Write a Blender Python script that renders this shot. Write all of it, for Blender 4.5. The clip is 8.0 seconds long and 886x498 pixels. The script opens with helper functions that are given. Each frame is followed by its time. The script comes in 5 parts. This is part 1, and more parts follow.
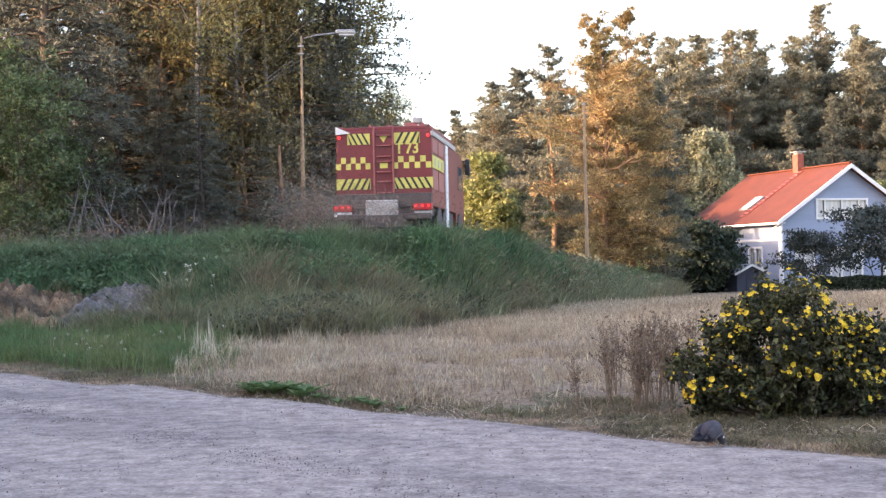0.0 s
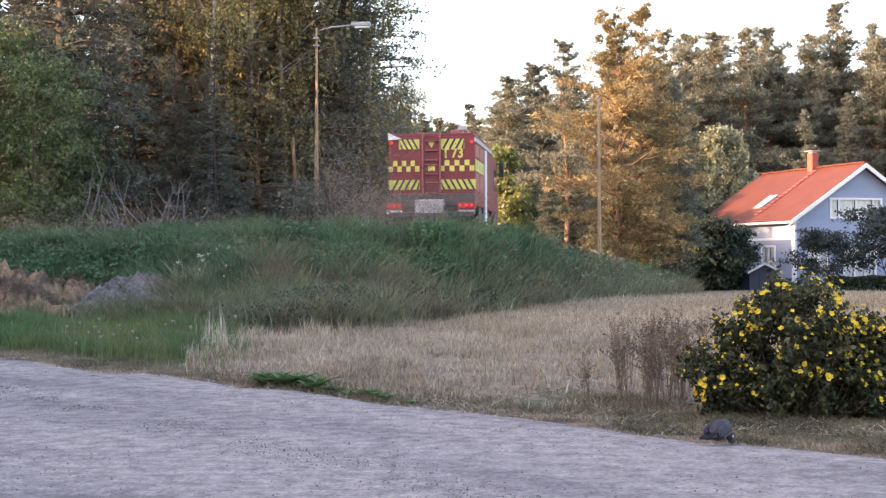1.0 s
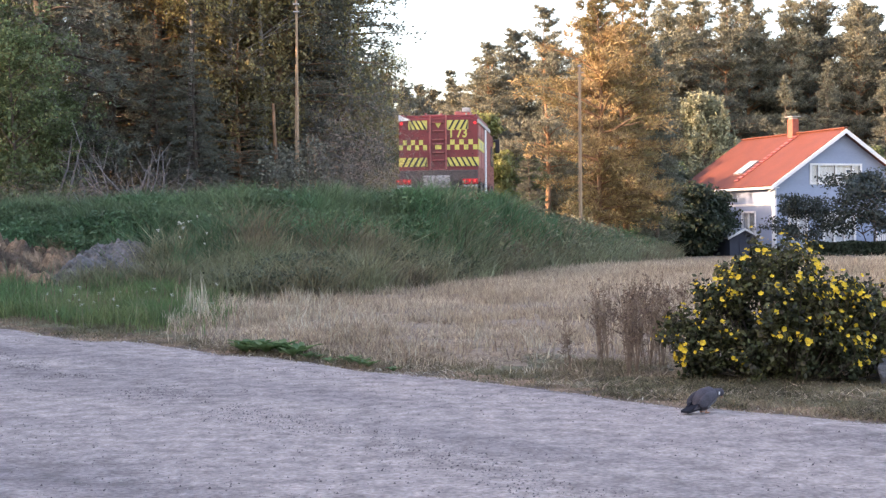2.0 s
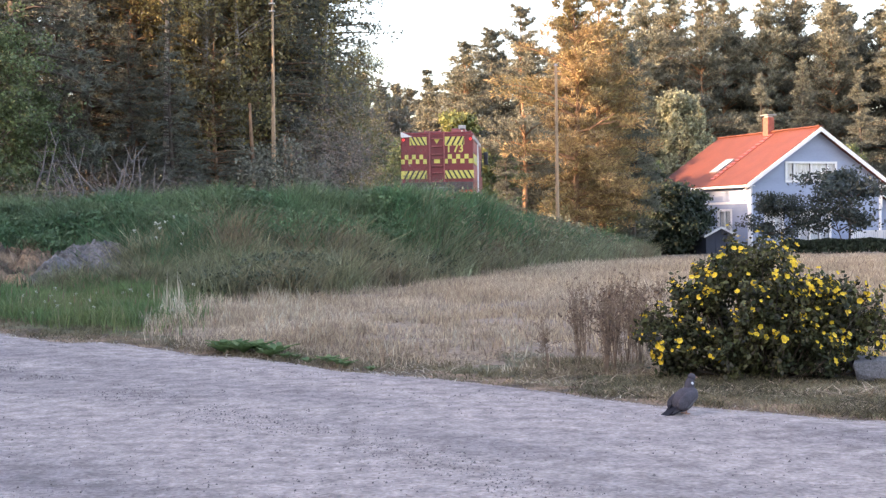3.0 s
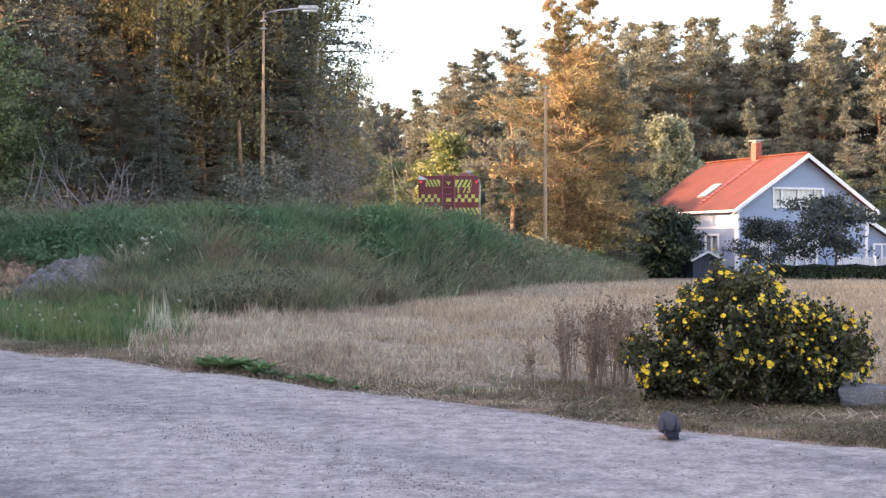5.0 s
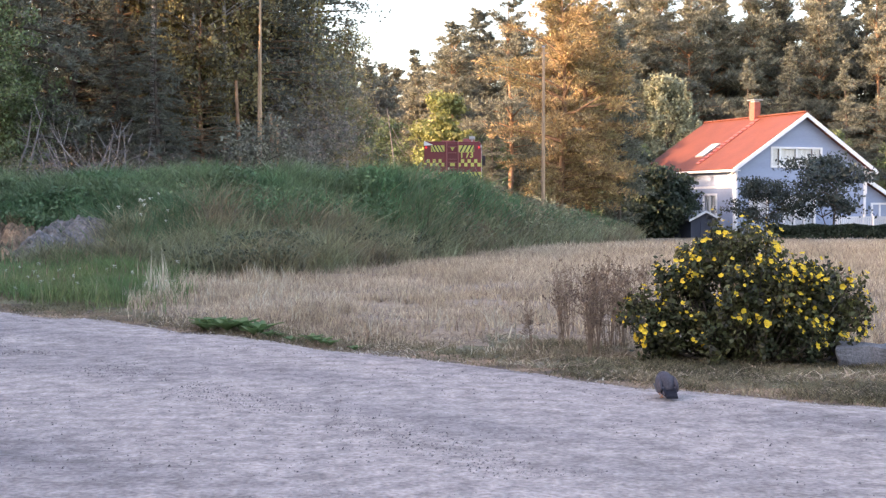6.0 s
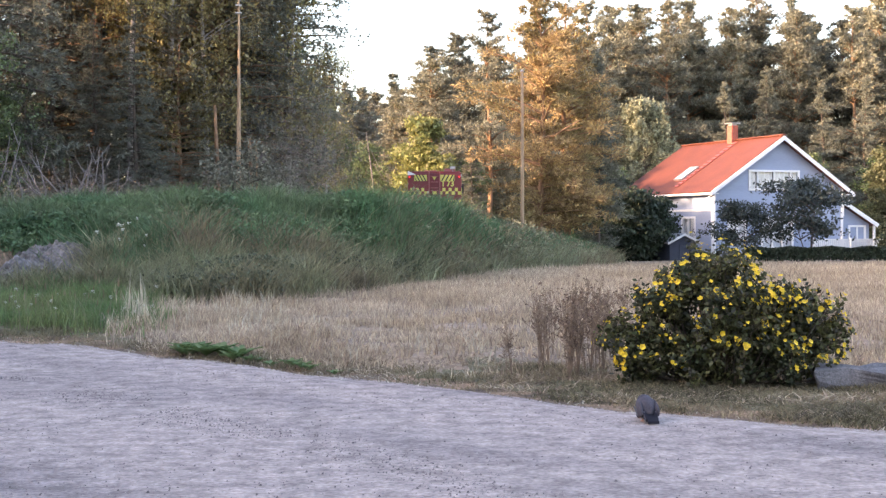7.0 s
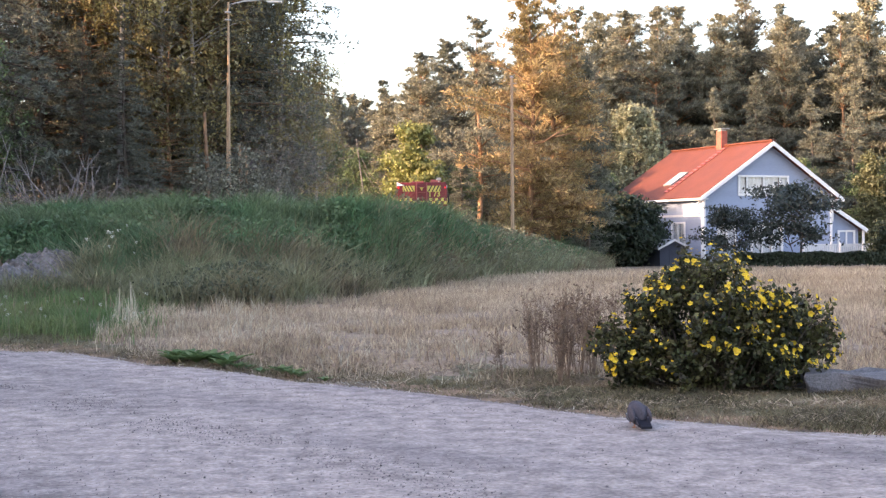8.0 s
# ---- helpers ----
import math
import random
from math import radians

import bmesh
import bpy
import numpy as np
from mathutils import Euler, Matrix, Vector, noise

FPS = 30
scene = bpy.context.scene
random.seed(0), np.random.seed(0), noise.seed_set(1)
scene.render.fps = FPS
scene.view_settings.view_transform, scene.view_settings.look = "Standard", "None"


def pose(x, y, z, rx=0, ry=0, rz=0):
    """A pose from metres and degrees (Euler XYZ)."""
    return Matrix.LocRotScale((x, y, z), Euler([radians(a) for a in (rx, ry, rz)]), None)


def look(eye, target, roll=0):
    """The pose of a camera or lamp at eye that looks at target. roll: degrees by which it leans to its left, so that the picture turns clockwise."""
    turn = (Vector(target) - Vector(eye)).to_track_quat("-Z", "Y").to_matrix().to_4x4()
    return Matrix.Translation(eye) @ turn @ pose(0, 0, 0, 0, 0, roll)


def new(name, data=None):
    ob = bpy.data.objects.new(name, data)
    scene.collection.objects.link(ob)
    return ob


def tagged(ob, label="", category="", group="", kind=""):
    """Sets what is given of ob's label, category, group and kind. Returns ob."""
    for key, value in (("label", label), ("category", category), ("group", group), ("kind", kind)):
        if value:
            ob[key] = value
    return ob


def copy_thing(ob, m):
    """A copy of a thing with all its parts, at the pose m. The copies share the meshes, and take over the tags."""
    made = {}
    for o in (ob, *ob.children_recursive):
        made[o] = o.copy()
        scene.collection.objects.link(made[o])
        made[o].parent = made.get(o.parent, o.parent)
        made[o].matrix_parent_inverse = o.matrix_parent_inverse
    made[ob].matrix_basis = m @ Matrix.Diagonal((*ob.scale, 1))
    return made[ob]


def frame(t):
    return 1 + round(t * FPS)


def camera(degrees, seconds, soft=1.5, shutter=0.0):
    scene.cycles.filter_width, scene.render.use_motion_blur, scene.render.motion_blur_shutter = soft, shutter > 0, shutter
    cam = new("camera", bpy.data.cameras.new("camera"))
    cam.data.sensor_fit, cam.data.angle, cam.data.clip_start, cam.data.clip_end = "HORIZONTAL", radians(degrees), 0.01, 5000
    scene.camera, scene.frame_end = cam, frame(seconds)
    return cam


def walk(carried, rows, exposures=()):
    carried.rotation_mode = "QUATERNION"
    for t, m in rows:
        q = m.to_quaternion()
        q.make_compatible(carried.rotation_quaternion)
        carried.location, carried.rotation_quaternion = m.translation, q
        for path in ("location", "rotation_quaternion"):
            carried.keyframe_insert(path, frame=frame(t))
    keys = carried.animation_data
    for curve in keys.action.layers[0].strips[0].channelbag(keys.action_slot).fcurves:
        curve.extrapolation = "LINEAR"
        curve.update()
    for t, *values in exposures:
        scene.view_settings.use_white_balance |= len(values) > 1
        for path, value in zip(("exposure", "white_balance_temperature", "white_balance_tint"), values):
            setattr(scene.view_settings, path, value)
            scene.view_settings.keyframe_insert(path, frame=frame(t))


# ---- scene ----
cam = camera(36, 8.0, soft=1.35)
walk(cam, [
    (0.0, pose(0, 0, 1.5, 90.830, 1.217, 0.733)),
    (0.5, pose(0, 0, 1.5, 91.177, 0.870, 1.013)),
    (1.0, pose(0, 0, 1.5, 90.575, 0.349, 1.241)),
    (1.5, pose(0, 0, 1.5, 90.233, 0.449, 0.896)),
    (1.7, pose(0, 0, 1.5, 89.536, 0.470, 0.606)),
    (2.8, pose(0, 0, 1.5, 88.944, 0.783, 0.099)),
    (3.0, pose(0, 0, 1.5, 89.131, 0.764, -0.504)),
    (3.5, pose(0, 0, 1.5, 89.501, 0.700, -0.006)),
    (4.0, pose(0, 0, 1.5, 90.475, 0.642, -0.257)),
    (4.5, pose(0, 0, 1.5, 90.258, 0.471, -0.131)),
    (4.7, pose(0, 0, 1.5, 90.144, 0.146, -0.731)),
    (5.8, pose(0, 0, 1.5, 88.723, -0.334, -1.216)),
    (6.0, pose(0, 0, 1.5, 88.309, -0.011, -1.115)),
    (6.5, pose(0, 0, 1.5, 88.675, 0.106, -1.629)),
    (7.0, pose(0, 0, 1.5, 89.304, 0.173, -1.981)),
    (7.5, pose(0, 0, 1.5, 89.315, 0.155, -2.437)),
    (8.0, pose(0, 0, 1.5, 89.566, 0.360, -2.392)),
], exposures=[(0.0, 2.6, 6950, 26), (0.5, 2.55, 6950, 26), (1.5, 2.55, 6950, 26), (3.5, 2.75, 6950, 26), (4.5, 2.6, 6950, 26), (6.5, 2.78, 6950, 26), (7.5, 2.7, 6950, 26), (8.0, 2.62, 6950, 26)])

# ---- light ----
SUN = Vector((-0.915, -0.345, 0.21)).normalized()
world = bpy.data.worlds.new("world")
scene.world = world
world.use_nodes = True
_wn = world.node_tree.nodes
_sky = _wn.new("ShaderNodeTexSky")
_sky.sky_type = "NISHITA"
_sky.sun_disc = False
_sky.sun_elevation = math.asin(SUN.z)
_sky.sun_rotation = math.atan2(SUN.x, SUN.y)
_sky.air_density, _sky.dust_density, _sky.ozone_density = 1.0, 2.0, 1.0
_wn["Background"].inputs["Strength"].default_value = 0.15
world.node_tree.links.new(_sky.outputs["Color"], _wn["Background"].inputs["Color"])
_sl = bpy.data.lights.new("sun", "SUN")
_sl.energy, _sl.angle, _sl.color = 1.9, radians(0.6), (1.0, 0.75, 0.5)
sun = new("sun", _sl)
sun.matrix_world = look(SUN * 100, (0, 0, 0))

# ---- materials ----


def material(name, base, rough=0.8, metal=0.0, vary=0.25, scale=6.0, fine=60.0, bump=0.3, island=0.0, obj=0.0,
             other=None, other_scale=0.6, other_pos=0.5, translucent=0.0, emit=0.0, depth=0.02, coord="Object", stretch=(1, 1, 1), along=0.0):
    """Two scales of mottling, an optional second colour in patches, per-piece variation and fine relief."""
    m = bpy.data.materials.new(name)
    m.use_nodes = True
    nt = m.node_tree
    n, lk = nt.nodes, nt.links
    bs = n["Principled BSDF"]
    out = n["Material Output"]
    tc = n.new("ShaderNodeTexCoord")
    mp = n.new("ShaderNodeMapping")
    mp.inputs["Scale"].default_value = stretch
    if along:
        mp.vector_type = "TEXTURE"
        mp.inputs["Rotation"].default_value = (0, 0, radians(along))
        mp.inputs["Scale"].default_value = [1 / q for q in stretch]
    lk.new(tc.outputs[coord], mp.inputs["Vector"])
    vec = mp.outputs["Vector"]

    def tex(sc, detail=3.0, drawn=False):
        t = n.new("ShaderNodeTexNoise")
        t.inputs["Scale"].default_value, t.inputs["Detail"].default_value = sc, detail
        lk.new(vec if drawn or not along else tc.outputs[coord], t.inputs["Vector"])
        return t.outputs["Fac"]

    def mixc(fac, a, b, kind="MIX"):
        q = n.new("ShaderNodeMix")
        q.data_type, q.blend_type = "RGBA", kind
        for sock, val in ((q.inputs["Factor"], fac), (q.inputs["A"], a), (q.inputs["B"], b)):
            if isinstance(val, (int, float)):
                sock.default_value = val
            elif isinstance(val, tuple):
                sock.default_value = (*val, 1)
            else:
                lk.new(val, sock)
        return q.outputs["Result"]

    def span(src, lo, hi, f0=0.3, f1=0.7):
        r = n.new("ShaderNodeMapRange")
        r.inputs["From Min"].default_value, r.inputs["From Max"].default_value = f0, f1
        r.inputs["To Min"].default_value, r.inputs["To Max"].default_value = lo, hi
        lk.new(src, r.inputs["Value"])
        return r.outputs["Result"]

    col = base
    if other:
        col = mixc(span(tex(other_scale, 4.0, True), 0, 1, other_pos - 0.1, other_pos + 0.1), base, other)
    for src in ([tex(scale), tex(fine, 4.0)] if vary else []):
        val = n.new("ShaderNodeHueSaturation")
        lk.new(span(src, 1 - vary, 1 + vary), val.inputs["Value"])
        if isinstance(col, tuple):
            val.inputs["Color"].default_value = (*col, 1)
        else:
            lk.new(col, val.inputs["Color"])
        col = val.outputs["Color"]
    for amount, node, sock in ((island, "ShaderNodeNewGeometry", "Random Per Island"), (obj, "ShaderNodeObjectInfo", "Random")):
        if amount:
            src = n.new(node)
            val = n.new("ShaderNodeHueSaturation")
            lk.new(span(src.outputs[sock], 1 - amount, 1 + amount, 0, 1), val.inputs["Value"])
            lk.new(span(src.outputs[sock], 0.5 - 0.04 * amount, 0.5 + 0.04 * amount, 0, 1), val.inputs["Hue"])
            if isinstance(col, tuple):
                val.inputs["Color"].default_value = (*col, 1)
            else:
                lk.new(col, val.inputs["Color"])
            col = val.outputs["Color"]
    if isinstance(col, tuple):
        bs.inputs["Base Color"].default_value = (*col, 1)
    else:
        lk.new(col, bs.inputs["Base Color"])
    bs.inputs["Roughness"].default_value = rough
    bs.inputs["Metallic"].default_value = metal
    if bump:
        b = n.new("ShaderNodeBump")
        b.inputs["Strength"].default_value, b.inputs["Distance"].default_value = bump, depth
        lk.new(tex(fine, 5.0), b.inputs["Height"])
        lk.new(b.outputs["Normal"], bs.inputs["Normal"])
    if emit:
        bs.inputs["Emission Color"].default_value = (*base, 1)
        bs.inputs["Emission Strength"].default_value = emit
    if translucent:
        tr = n.new("ShaderNodeBsdfTranslucent")
        mx = n.new("ShaderNodeMixShader")
        mx.inputs["Fac"].default_value = translucent
        if isinstance(col, tuple):
            tr.inputs["Color"].default_value = (*col, 1)
        else:
            lk.new(col, tr.inputs["Color"])
        lk.new(bs.outputs["BSDF"], mx.inputs[1])
        lk.new(tr.outputs["BSDF"], mx.inputs[2])
        lk.new(mx.outputs["Shader"], out.inputs["Surface"])
    return m


def clear_glass():
    m = bpy.data.materials.new("window_glass")
    m.use_nodes = True
    bs = m.node_tree.nodes["Principled BSDF"]
    bs.inputs["Base Color"].default_value = (0.9, 0.93, 0.95, 1)
    bs.inputs["Transmission Weight"].default_value = 1.0
    bs.inputs["Roughness"].default_value = 0.02
    bs.inputs["IOR"].default_value = 1.45
    return m


def dust_veil():
    """Thin dust: mostly clear flecks."""
    m = bpy.data.materials.new("dust")
    m.use_nodes = True
    n, lk = m.node_tree.nodes, m.node_tree.links
    clear, mx = n.new("ShaderNodeBsdfTransparent"), n.new("ShaderNodeMixShader")
    front, back, both = n.new("ShaderNodeBsdfDiffuse"), n.new("ShaderNodeBsdfTranslucent"), n.new("ShaderNodeMixShader")
    for q in (front, back):
        q.inputs["Color"].default_value = (0.3, 0.245, 0.21, 1)
    lk.new(front.outputs["BSDF"], both.inputs[1])
    lk.new(back.outputs["BSDF"], both.inputs[2])
    mx.inputs["Fac"].default_value = 0.2
    lk.new(clear.outputs["BSDF"], mx.inputs[1])
    lk.new(both.outputs["Shader"], mx.inputs[2])
    lk.new(mx.outputs["Shader"], n["Material Output"].inputs["Surface"])
    return m


M = {
    "gravel": material("gravel", (0.37, 0.307, 0.28), 0.95, vary=0.32, scale=6.0, fine=26, bump=1.0, depth=0.055, other=(0.225, 0.19, 0.184), other_scale=0.75, other_pos=0.57, stretch=(0.3, 1.0, 1), along=-38.0),
    "pebble": material("pebble", (0.22, 0.188, 0.182), 0.9, vary=0.1, island=0.75),
    "field": material("field_soil", (0.28, 0.205, 0.14), 0.95, vary=0.25, scale=0.8, fine=9, bump=0.8, depth=0.06, other=(0.25, 0.19, 0.14), other_scale=0.35),
    "forest_floor": material("forest_floor", (0.10, 0.085, 0.05), 0.95, vary=0.3, scale=1.0, fine=9, bump=0.8, depth=0.08, other=(0.07, 0.09, 0.03), other_scale=0.4),
    "road": material("road_gravel", (0.34, 0.30, 0.27), 0.95, vary=0.2, scale=1.0, fine=20, bump=0.6),
    "dirt": material("dirt", (0.3, 0.195, 0.12), 0.95, other=(0.1, 0.07, 0.048), other_scale=2.2, vary=0.35, scale=3, fine=25, bump=0.9, depth=0.04),
    "stone": material("granite", (0.13, 0.128, 0.135), 0.85, vary=0.35, scale=5, fine=60, bump=0.5),
    "grass": material("grass", (0.085, 0.165, 0.075), 0.7, vary=0.25, scale=0.9, fine=5, bump=0, island=0.35, other=(0.12, 0.175, 0.085), other_scale=0.5, translucent=0.3),
    "tallgrass": material("tall_grass", (0.215, 0.22, 0.125), 0.75, vary=0.25, scale=0.7, fine=5, bump=0, island=0.35, other=(0.2, 0.155, 0.095), other_scale=0.45, other_pos=0.56, translucent=0.3),
    "greengrass": material("green_grass", (0.105, 0.19, 0.068), 0.7, vary=0.2, scale=1.2, fine=6, bump=0, island=0.35, other=(0.16, 0.2, 0.075), other_scale=0.6, translucent=0.3),
    "straw": material("straw", (0.47, 0.375, 0.275), 0.8, vary=0.2, scale=0.7, fine=5, bump=0, island=0.45, other=(0.36, 0.275, 0.19), other_scale=0.4, translucent=0.25),
    "drygrass": material("dry_grass", (0.235, 0.18, 0.112), 0.8, vary=0.25, scale=1.2, fine=6, bump=0, island=0.4, other=(0.135, 0.12, 0.065), other_scale=0.7, translucent=0.25),
    "dock": material("dead_weed", (0.2, 0.14, 0.1), 0.9, vary=0.2, scale=3, fine=20, bump=0, island=0.4),
    "pine": material("pine_needles", (0.182, 0.182, 0.132), 0.7, vary=0.2, scale=0.6, fine=4, bump=0, island=0.45, obj=0.22, translucent=0.2),
    "spruce": material("spruce_needles", (0.132, 0.14, 0.108), 0.7, vary=0.2, scale=0.6, fine=4, bump=0, island=0.4, obj=0.2, translucent=0.15),
    # pine needles with the golden evening sun put into their colour
    "sunlit_pine": material("sunlit_pine_needles", (0.42, 0.29, 0.14), 0.7, vary=0.25, scale=0.5, fine=3, bump=0, island=0.4, other=(0.19, 0.155, 0.068), other_scale=0.3, translucent=0.25),
    "birchleaf": material("birch_leaves", (0.28, 0.235, 0.1), 0.6, vary=0.2, scale=0.6, fine=4, bump=0, island=0.45, obj=0.2, translucent=0.35),
    "leaf": material("broad_leaves", (0.108, 0.145, 0.06), 0.6, vary=0.2, scale=0.8, fine=5, bump=0, island=0.45, translucent=0.3),
    "yellowleaf": material("yellow_leaves", (0.21, 0.22, 0.075), 0.6, vary=0.2, scale=0.8, fine=5, bump=0, island=0.4, translucent=0.35),
    "oliveleaf": material("olive_leaves", (0.115, 0.12, 0.058), 0.6, vary=0.2, scale=0.8, fine=5, bump=0, island=0.4, translucent=0.3),
    "paleleaf": material("pale_leaves", (0.27, 0.28, 0.18), 0.6, vary=0.2, scale=0.8, fine=5, bump=0, island=0.35, translucent=0.3),
    "greyleaf": material("grey_leaves", (0.036, 0.05, 0.042), 0.5, vary=0.2, scale=0.8, fine=5, bump=0, island=0.5, translucent=0.2),
    "bushleaf": material("shrub_leaves", (0.105, 0.1, 0.036), 0.6, vary=0.25, scale=3, fine=20, bump=0, island=0.8, other=(0.037, 0.044, 0.018), other_scale=2.5, translucent=0.25),
    "petal": material("yellow_petals", (0.74, 0.51, 0.03), 0.6, vary=0.1, scale=5, fine=30, bump=0, island=0.2, translucent=0.25),
    "whitepetal": material("white_petals", (0.55, 0.56, 0.48), 0.7, vary=0.1, scale=5, fine=30, bump=0, island=0.2),
    "pinebark": material("pine_bark", (0.24, 0.14, 0.08), 0.9, vary=0.3, scale=2, fine=14, bump=0.6, stretch=(1, 1, 0.3)),
    "darkbark": material("dark_bark", (0.09, 0.07, 0.055), 0.9, vary=0.3, scale=2, fine=14, bump=0.6, stretch=(1, 1, 0.3)),
    "birchbark": material("birch_bark", (0.4, 0.36, 0.32), 0.8, vary=0.15, scale=2, fine=10, bump=0.3, other=(0.06, 0.05, 0.05), other_scale=3.0, other_pos=0.62, stretch=(1, 1, 3)),
    "deadwood": material("dead_wood", (0.17, 0.155, 0.15), 0.9, vary=0.2, scale=3, fine=30, bump=0.4),
    "pole": material("pole_wood", (0.4, 0.275, 0.17), 0.85, vary=0.2, scale=2, fine=20, bump=0.4, stretch=(1, 1, 0.15)),
    "red": material("red_paint", (0.185, 0.022, 0.026), 0.4, vary=0.08, scale=2, fine=25, bump=0.05),
    "pinkred": material("faded_red_panel", (0.34, 0.1, 0.095), 0.45, vary=0.08, scale=2, fine=25, bump=0.05),
    "yellow": material("reflective_yellow", (0.62, 0.56, 0.13), 0.5, vary=0.06, scale=4, fine=40, bump=0.05),
    "black": material("black_paint", (0.02, 0.02, 0.022), 0.5, vary=0.1, scale=4, fine=40, bump=0.05),
    "darkred": material("dark_red_paint", (0.15, 0.02, 0.024), 0.5, vary=0.1, scale=4, fine=40, bump=0.05),
    "dusty": material("dusty_chassis", (0.085, 0.07, 0.068), 0.85, vary=0.15, scale=4, fine=30, bump=0.2),
    "metal": material("grey_metal", (0.4, 0.39, 0.38), 0.5, metal=0.4, vary=0.1, scale=4, fine=40, bump=0.1),
    "white": material("white_paint", (0.78, 0.78, 0.78), 0.5, vary=0.05, scale=2, fine=20, bump=0.1),
    "lamp_red": material("red_lamp", (0.9, 0.03, 0.03), 0.3, vary=0, bump=0, emit=0.2),
    "rubber": material("rubber", (0.03, 0.03, 0.03), 0.85, vary=0.15, scale=5, fine=50, bump=0.3),
    "glass": material("window_glass", (0.10, 0.12, 0.14), 0.06, vary=0, bump=0),
    "lens": material("red_lens", (0.5, 0.02, 0.03), 0.25, vary=0.05, bump=0),
    "rubble": material("rubble", (0.175, 0.165, 0.165), 0.95, vary=0.35, scale=4, fine=14, bump=1.0, depth=0.08, other=(0.13, 0.11, 0.09), other_scale=2.5),
    "dust": dust_veil(),
    "mugwort": material("mugwort", (0.09, 0.102, 0.06), 0.75, vary=0.3, scale=0.9, fine=6, bump=0, island=0.5, translucent=0.25),
    "turf": material("worn_turf", (0.1, 0.088, 0.048), 0.8, vary=0.3, scale=1.5, fine=6, bump=0, island=0.5, translucent=0.2),
    "bleached": material("bleached_straw", (0.45, 0.4, 0.3), 0.8, vary=0.15, scale=2, fine=9, bump=0, island=0.3),
    "clear": clear_glass(),
    "curtain": material("pale_curtain", (0.75, 0.75, 0.77), 0.9, vary=0.15, scale=2, fine=12, bump=0.2, stretch=(4, 4, 0.3)),
    "bluewall": material("pale_blue_boards", (0.29, 0.345, 0.465), 0.75, vary=0.06, scale=1, fine=14, bump=0.25, stretch=(0.3, 0.3, 2)),
    "rooftile": material("red_roof", (0.138, 0.037, 0.019), 0.6, vary=0.12, scale=1.0, fine=9, bump=0.4),
    "brick": material("chimney_brick", (0.3, 0.085, 0.058), 0.85, vary=0.2, scale=5, fine=30, bump=0.4),
    "plinth": material("plinth", (0.3, 0.3, 0.3), 0.9, vary=0.15, scale=3, fine=30, bump=0.3),
    "shed": material("shed_boards", (0.05, 0.06, 0.09), 0.8, vary=0.1, scale=2, fine=20, bump=0.2),
    "hedge": material("hedge_leaves", (0.03, 0.045, 0.025), 0.7, vary=0.2, scale=2, fine=9, bump=0, island=0.5, translucent=0.2),
    "pigeon": material("pigeon_feathers", (0.075, 0.07, 0.083), 0.75, vary=0.2, scale=12, fine=90, bump=0.3, depth=0.004),
    "pigeon_dark": material("dark_feathers", (0.016, 0.016, 0.022), 0.7, vary=0.2, scale=15, fine=90, bump=0.3, depth=0.004),
    "pigeon_pale": material("pale_feathers", (0.13, 0.13, 0.14), 0.75, vary=0.2, scale=15, fine=90, bump=0.3, depth=0.004),
    "beak": material("beak", (0.4, 0.2, 0.12), 0.6, vary=0.1, scale=15, fine=90, bump=0),
}

for _q in ("pigeon", "pigeon_dark", "pigeon_pale"):
    M[_q].node_tree.nodes["Principled BSDF"].inputs["Specular IOR Level"].default_value = 0.1

# ---- mesh helpers ----


class Buf:
    """Collects vertices and faces, and makes one mesh of them."""

    def __init__(self):
        self.v, self.f, self.m, self.n = [], [], [], 0

    def add(self, v, f, mi=0):
        v, f = np.asarray(v, float).reshape(-1, 3), np.asarray(f, int)
        self.v.append(v)
        self.f.append(f + self.n)
        self.m.append(np.full(len(f), mi))
        self.n += len(v)

    def mesh(self, name, mats, smooth=False):
        me = bpy.data.meshes.new(name)
        v = np.concatenate(self.v)
        sizes = np.concatenate([np.full(len(f), f.shape[1]) for f in self.f])
        loops = np.concatenate([f.ravel() for f in self.f])
        me.vertices.add(len(v))
        me.vertices.foreach_set("co", v.ravel())
        me.loops.add(len(loops))
        me.loops.foreach_set("vertex_index", loops)
        me.polygons.add(len(sizes))
        me.polygons.foreach_set("loop_start", np.concatenate([[0], np.cumsum(sizes)[:-1]]))
        me.polygons.foreach_set("material_index", np.concatenate(self.m))
        me.polygons.foreach_set("use_smooth", np.full(len(sizes), smooth))
        for q in mats:
            me.materials.append(q)
        me.update(calc_edges=True)
        me.validate()
        return me


def child(name, me, parent, label=""):
    ob = new(name, me)
    ob.parent = parent
    return tagged(ob, label)


def part(name, bm, mat, parent, label=""):
    """Links a bmesh as one mesh object under a thing or a part."""
    me = bpy.data.meshes.new(name)
    bm.to_mesh(me)
    bm.free()
    me.materials.append(mat)
    return child(name, me, parent, label)


def box(cx, cy, cz, sx, sy, sz, bevel=0.0, m=None):
    bm = bmesh.new()
    bmesh.ops.create_cube(bm, size=1.0, matrix=Matrix.Translation((cx, cy, cz)) @ Matrix.Diagonal((sx, sy, sz, 1)))
    if bevel:
        bmesh.ops.bevel(bm, geom=bm.edges[:], offset=bevel, segments=2, affect="EDGES", profile=0.5)
    if m is not None:
        bm.transform(m)
    return bm


